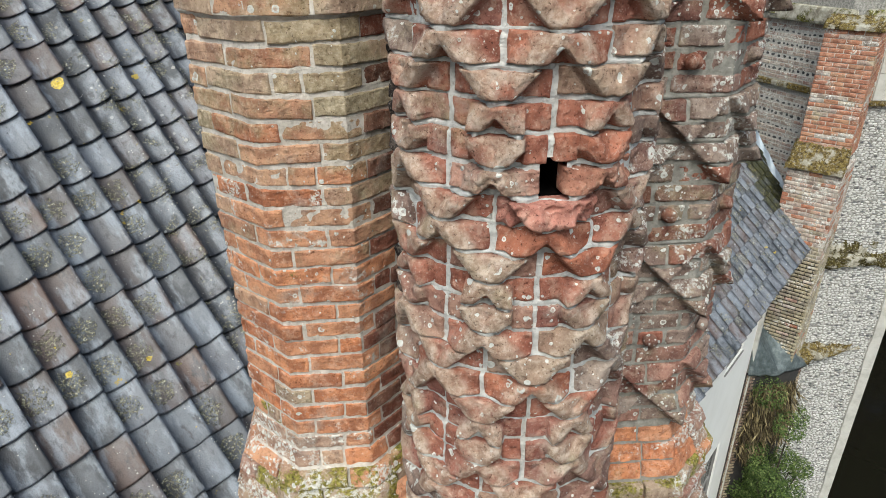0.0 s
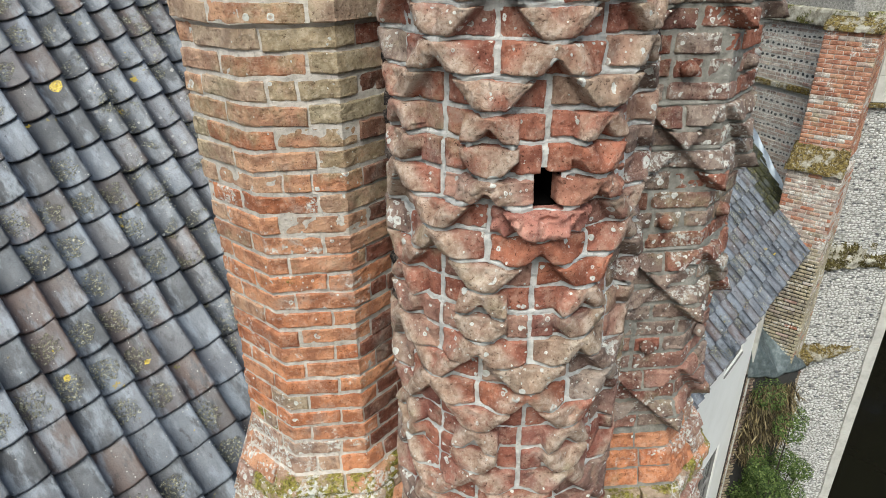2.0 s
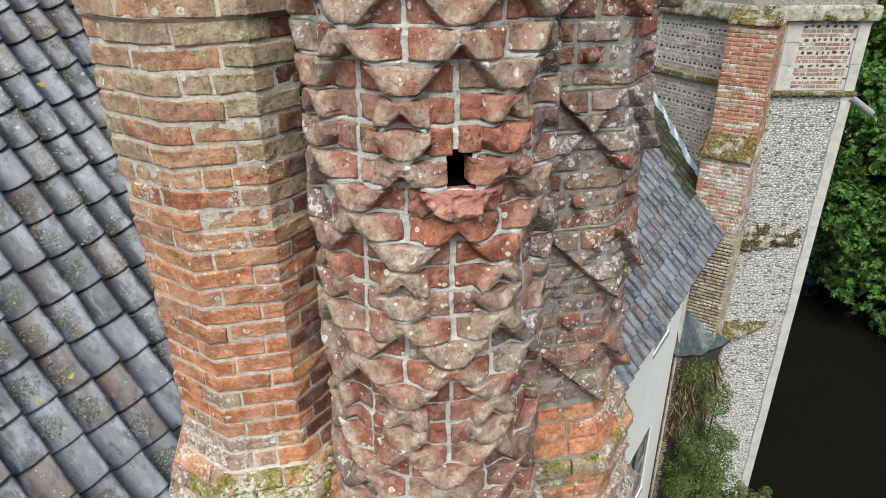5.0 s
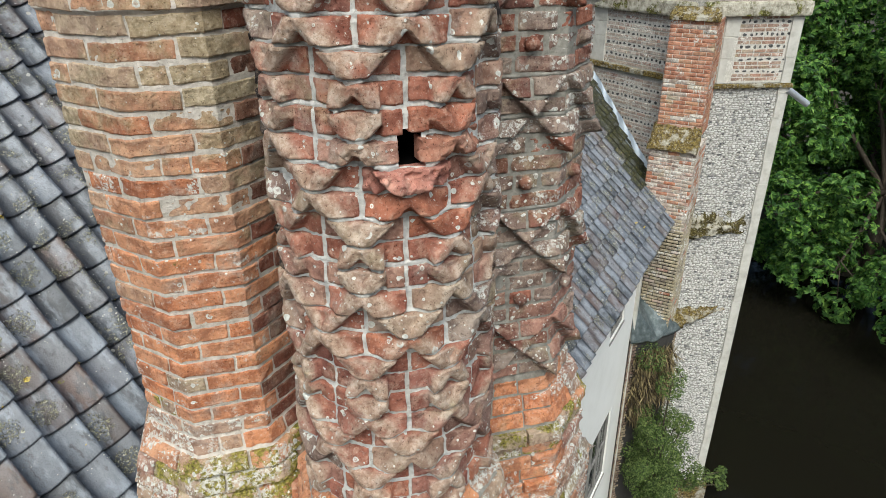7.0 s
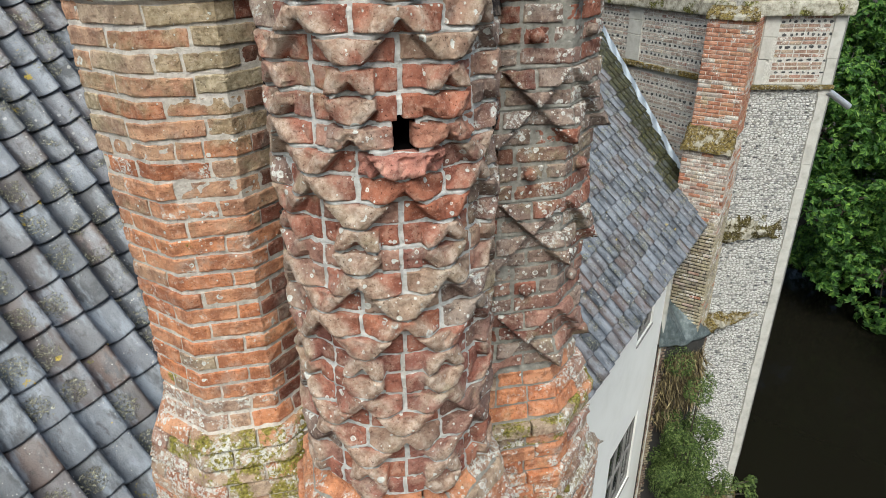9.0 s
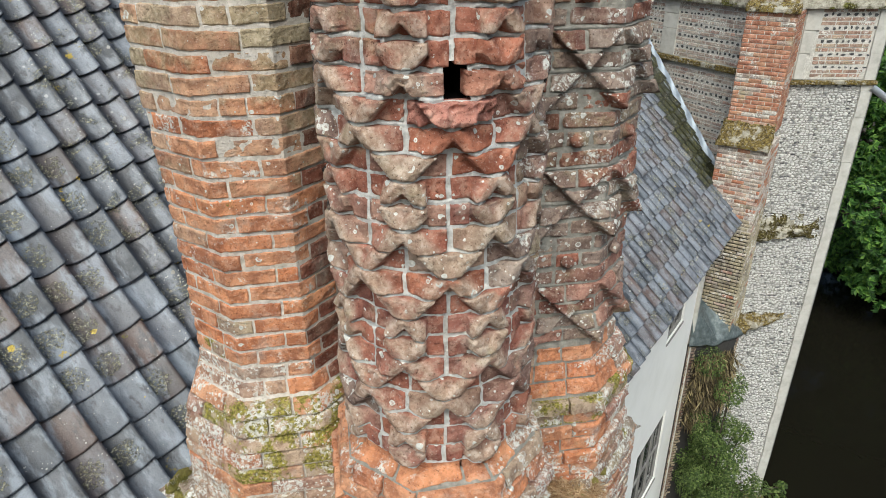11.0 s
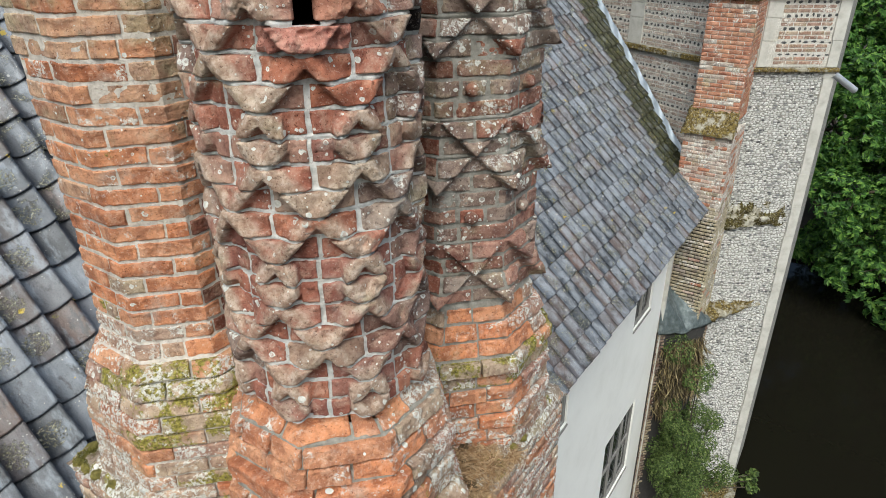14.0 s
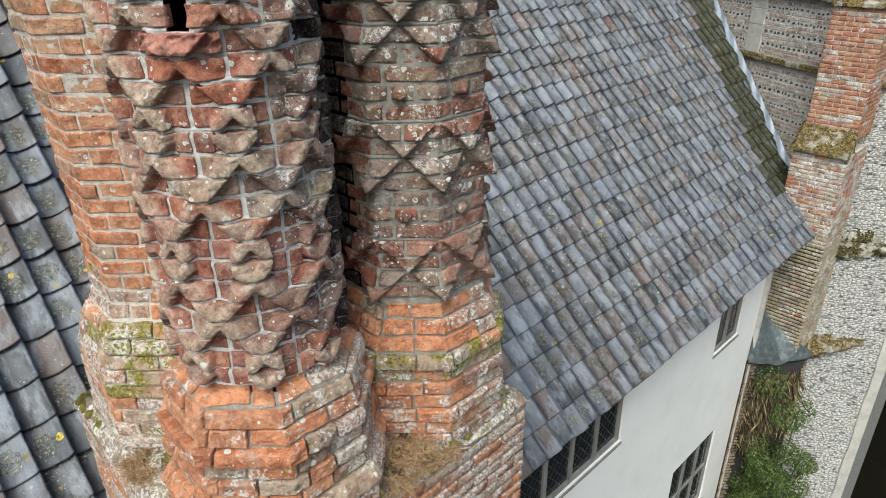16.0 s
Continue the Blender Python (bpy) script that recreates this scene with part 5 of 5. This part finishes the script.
def limb(verts, faces, a, b, ra, rb, n=7):
    a, b = Vector(a), Vector(b)
    ax = (b - a).normalized()
    s = ax.orthogonal().normalized()
    t = ax.cross(s)
    k = len(verts)
    for p, r in ((a, ra), (b, rb)):
        for q in range(n):
            w = 2 * math.pi * q / n
            verts.append(tuple(p + (s * math.cos(w) + t * math.sin(w)) * r))
    for q in range(n):
        r2 = (q + 1) % n
        faces.append((k + q, k + r2, k + n + r2, k + n + q))


def tree(x, y, height, spread_r, seed, count, label):
    rng = random.Random(seed)
    t = tagged(new("tree"), label, "tree", "trees on the far bank")
    verts, faces = [], []
    base = Vector((x, y, 0.9))
    fork = base + Vector((rng.uniform(-.4, .4), rng.uniform(-.4, .4), height * 0.28))
    limb(verts, faces, base - Vector((0, 0, .6)), fork, 0.3, 0.22, 10)
    centers = []
    for i in range(34):
        a = rng.uniform(0, 6.28)
        el = rng.uniform(-0.12, 1.0)
        rr = spread_r * rng.uniform(0.45, 1.0) * math.cos(max(0, el) * 1.2)
        tip = Vector((x + math.cos(a) * rr, y + math.sin(a) * rr, 0.9 + height * (0.13 + 0.78 * max(el, -0.12) * rng.uniform(0.75, 1.0))))
        mid = fork.lerp(tip, 0.55) + Vector((rng.gauss(0, .3), rng.gauss(0, .3), rng.uniform(0, .6)))
        limb(verts, faces, fork, mid, 0.10, 0.06)
        limb(verts, faces, mid, tip, 0.06, 0.02)
        for j in range(4):
            q = tip + Vector((rng.gauss(0, .8), rng.gauss(0, .8), rng.gauss(0, .55)))
            limb(verts, faces, mid.lerp(tip, 0.6), q, 0.03, 0.01, 5)
            centers.append((q.x, q.y, q.z, rng.uniform(0.45, 1.0)))
    mesh_object("trunk", verts, faces, M_BARK, t)
    lv, lf = leaf_cloud(centers, count, 0.23, rng)
    mesh_object("crown", lv, lf, M_LEAF, t, smooth=False)
    return t


TREE_LABEL = "broad green leafy tree overhanging the dark moat"
tree(26.6, -3.4, 12.5, 5.0, 1, 13000, TREE_LABEL)
tree(27.5, 2.2, 13.5, 5.0, 2, 11000, TREE_LABEL)
tree(26.8, -9.0, 12.0, 5.0, 3, 11000, TREE_LABEL)
tree(33.0, -5.0, 16.0, 5.5, 4, 6000, TREE_LABEL)
tree(34.0, 1.5, 16.0, 5.5, 5, 6000, TREE_LABEL)
tree(33.0, -12.0, 16.0, 5.5, 6, 6000, TREE_LABEL)


def tuft(name, spots, count, length, width, material, rng, label, category, spread_out=0.8, up=0.6, parent=None):
    """Many thin curved blades from the given spots (x, y, z, radius)."""
    verts, faces = [], []
    for _ in range(count):
        x, y, z, r = rng.choice(spots)
        a, q = rng.uniform(0, 6.283), r * math.sqrt(rng.random())
        p = Vector((x + math.cos(a) * q, y + math.sin(a) * q, z))
        d = Vector((rng.gauss(0, spread_out), rng.gauss(0, spread_out), up + rng.gauss(0, .25))).normalized()
        side = d.cross(Vector((rng.gauss(0, 1), rng.gauss(0, 1), rng.gauss(0, 1)))).normalized()
        L = length * rng.uniform(0.5, 1.2)
        k = len(verts)
        mid = p + d * L * 0.55
        tip = p + d * L * 0.85 + Vector((rng.gauss(0, .25), rng.gauss(0, .25), -0.35)) * L
        w = width * rng.uniform(0.6, 1.3)
        verts += [tuple(p - side * w), tuple(p + side * w), tuple(mid + side * w * .8), tuple(mid - side * w * .8), tuple(tip)]
        faces += [(k, k + 1, k + 2, k + 3), (k + 3, k + 2, k + 4)]
    ob = mesh_object(name, verts, faces, material, parent, smooth=False)
    return tagged(ob, label, category, kind="stuff") if label else ob


rng = random.Random(71)
tuft("dry_grass", [(1.86, 0.60, 10.45, 0.10), (1.98, 0.57, 10.45, 0.08), (1.78, 0.54, 10.45, 0.07), (2.08, 0.53, 10.45, 0.05), (1.90, 0.70, 10.45, 0.10), (1.80, 0.62, 10.47, 0.09), (1.92, 0.62, 10.50, 0.12)], 9000, 0.085, 0.0016, M_STRAW, rng,
     "matted dry straw-coloured grass on the chimney ledge", "grass", 0.9, 0.35)
tuft("dry_grass", [(1.02, 1.36, 10.46, 0.09), (0.98, 1.48, 10.46, 0.06), (1.05, 1.26, 10.46, 0.06), (0.98, 1.40, 10.47, 0.06)], 3200, 0.07, 0.0016, M_STRAW, rng,
     "matted dry grass and moss on the chimney ledge", "grass", 0.9, 0.3)
tuft("green_grass", [(1.04, 1.40, 10.46, 0.06), (1.97, 0.56, 10.47, 0.03)], 260, 0.07, 0.0022, M_GREENGRASS, rng, "small fresh green tufts on the chimney ledge", "grass", 0.6, 0.7)


def cushion(spots, rng, label, material=M_MOSS, scale=40):
    """A lumpy cushion of moss."""
    bm = bmesh.new()
    for x, y, z, r in spots:
        made = bmesh.ops.create_icosphere(bm, subdivisions=4, radius=r)
        for v in made["verts"]:
            n = v.co.normalized()
            v.co += n * (rough(v.co + Vector((x, y, z)), 18, r * 0.7) + rough(v.co, 70, r * 0.22) + rough(v.co, 160, r * 0.1))
            v.co.z *= 0.6
            v.co += Vector((x, y, z))
    return tagged(part("moss", bm, material, None, "", True), label, "moss", "moss cushions")


cushion([(0.97, 2.16, 10.44, 0.05), (1.03, 2.19, 10.44, 0.04), (0.96, 2.09, 10.44, 0.04), (0.96, 2.0, 10.44, 0.035), (0.96, 1.9, 10.44, 0.03)], rng, "thick olive-green moss cushion on the ledge corner")
cushion([(1.03, 1.44, 10.45, 0.05), (1.10, 1.36, 10.45, 0.06), (1.00, 1.33, 10.44, 0.04)], rng, "olive moss cushion between two shafts")
cushion([(2.12, 0.55, 10.45, 0.045), (2.22, 0.54, 10.45, 0.04), (2.35, 0.56, 10.45, 0.05), (2.45, 0.6, 10.45, 0.045)], rng, "brown-green moss along the ledge edge")
cushion([(11.93, 2.1, 8.2, 0.14), (11.88, 2.2, 8.35, 0.12), (12.0, 2.25, 8.5, 0.12), (11.84, 1.98, 8.1, 0.1)], rng, "yellow-brown moss cushion in the valley beside the buttress")


cushion([(1.86, 0.62, 10.45, 0.09), (1.97, 0.60, 10.45, 0.07), (1.78, 0.60, 10.44, 0.07), (1.92, 0.70, 10.46, 0.08)], rng, "brown thatch of dead grass roots", plain_material("thatch", [(0.06, 0.04, 0.02), (0.14, 0.10, 0.05)], 60, 1.0, 0.02))
tuft("moss_shoots", [(0.98, 2.14, 10.465, 0.05), (0.98, 2.07, 10.46, 0.04)], 1200, 0.022, 0.0016, M_GREENGRASS, rng, "short olive moss shoots on the cushion", "moss", 0.5, 0.9)


def drape(name, centers, count, size, material, rng, label, category, down=0.7):
    verts, faces = [], []
    for _ in range(count):
        x, y, z, rx, rz = rng.choice(centers)
        p = Vector((x + rng.gauss(0, rx * .5), y + rng.gauss(0, rx * .5), z + rng.uniform(-rz, rz)))
        d = Vector((-0.12 + rng.gauss(0, .25), -0.2 + rng.gauss(0, .25), -down + rng.gauss(0, .25))).normalized()
        side = d.cross(Vector((rng.gauss(0, 1), rng.gauss(0, 1), rng.gauss(0, 1)))).normalized()
        L, W = size * rng.uniform(0.6, 1.5), size * 0.055
        k = len(verts)
        verts += [tuple(p), tuple(p + d * L * .5 + side * W), tuple(p + d * L), tuple(p + d * L * .5 - side * W)]
        faces += [(k, k + 1, k + 2), (k, k + 2, k + 3)]
    return tagged(mesh_object(name, verts, faces, material, smooth=False), label, category, kind="stuff")


drape("dead_ivy", [(11.42, 1.66, 4.75, 0.26, 0.55), (11.66, 1.48, 4.7, 0.26, 0.6), (11.40, 1.72, 4.1, 0.22, 0.5)], 9000, 0.21, M_DEAD, rng, "hanging mass of dead brown creeper on the corner bay", "creeper")


def bush(centers, count, size, seed, label, material):
    rng = random.Random(seed)
    b = tagged(new("bush"), label, "bush")
    verts, faces = [], []
    for x, y, z, r in centers:
        limb(verts, faces, (11.9, 1.2, 1.2), (x, y, z), 0.03, 0.008, 5)
    mesh_object("stem", verts, faces, M_BARK, b)
    lv, lf = leaf_cloud(centers, count, size, rng, False, 0.2)
    mesh_object("leaves", lv, lf, material, b, smooth=False)
    return b


cent = []
rg = random.Random(81)
for _ in range(60):
    cent.append((11.34 + rg.gauss(0, 0.40), 1.16 + rg.gauss(0, 0.30), 2.6 + rg.gauss(0, 0.85), rg.uniform(0.16, 0.34)))
bush(cent, 32000, 0.045, 82, "dense green self-sown bush growing against the flint tower", M_BUSH)
bush([(13.45, -0.05, 0.75, 0.14), (13.55, -0.15, 0.95, 0.12), (13.5, -0.2, 0.6, 0.12)], 260, 0.10, 83, "small green sapling at the foot of the tower", M_BUSH)
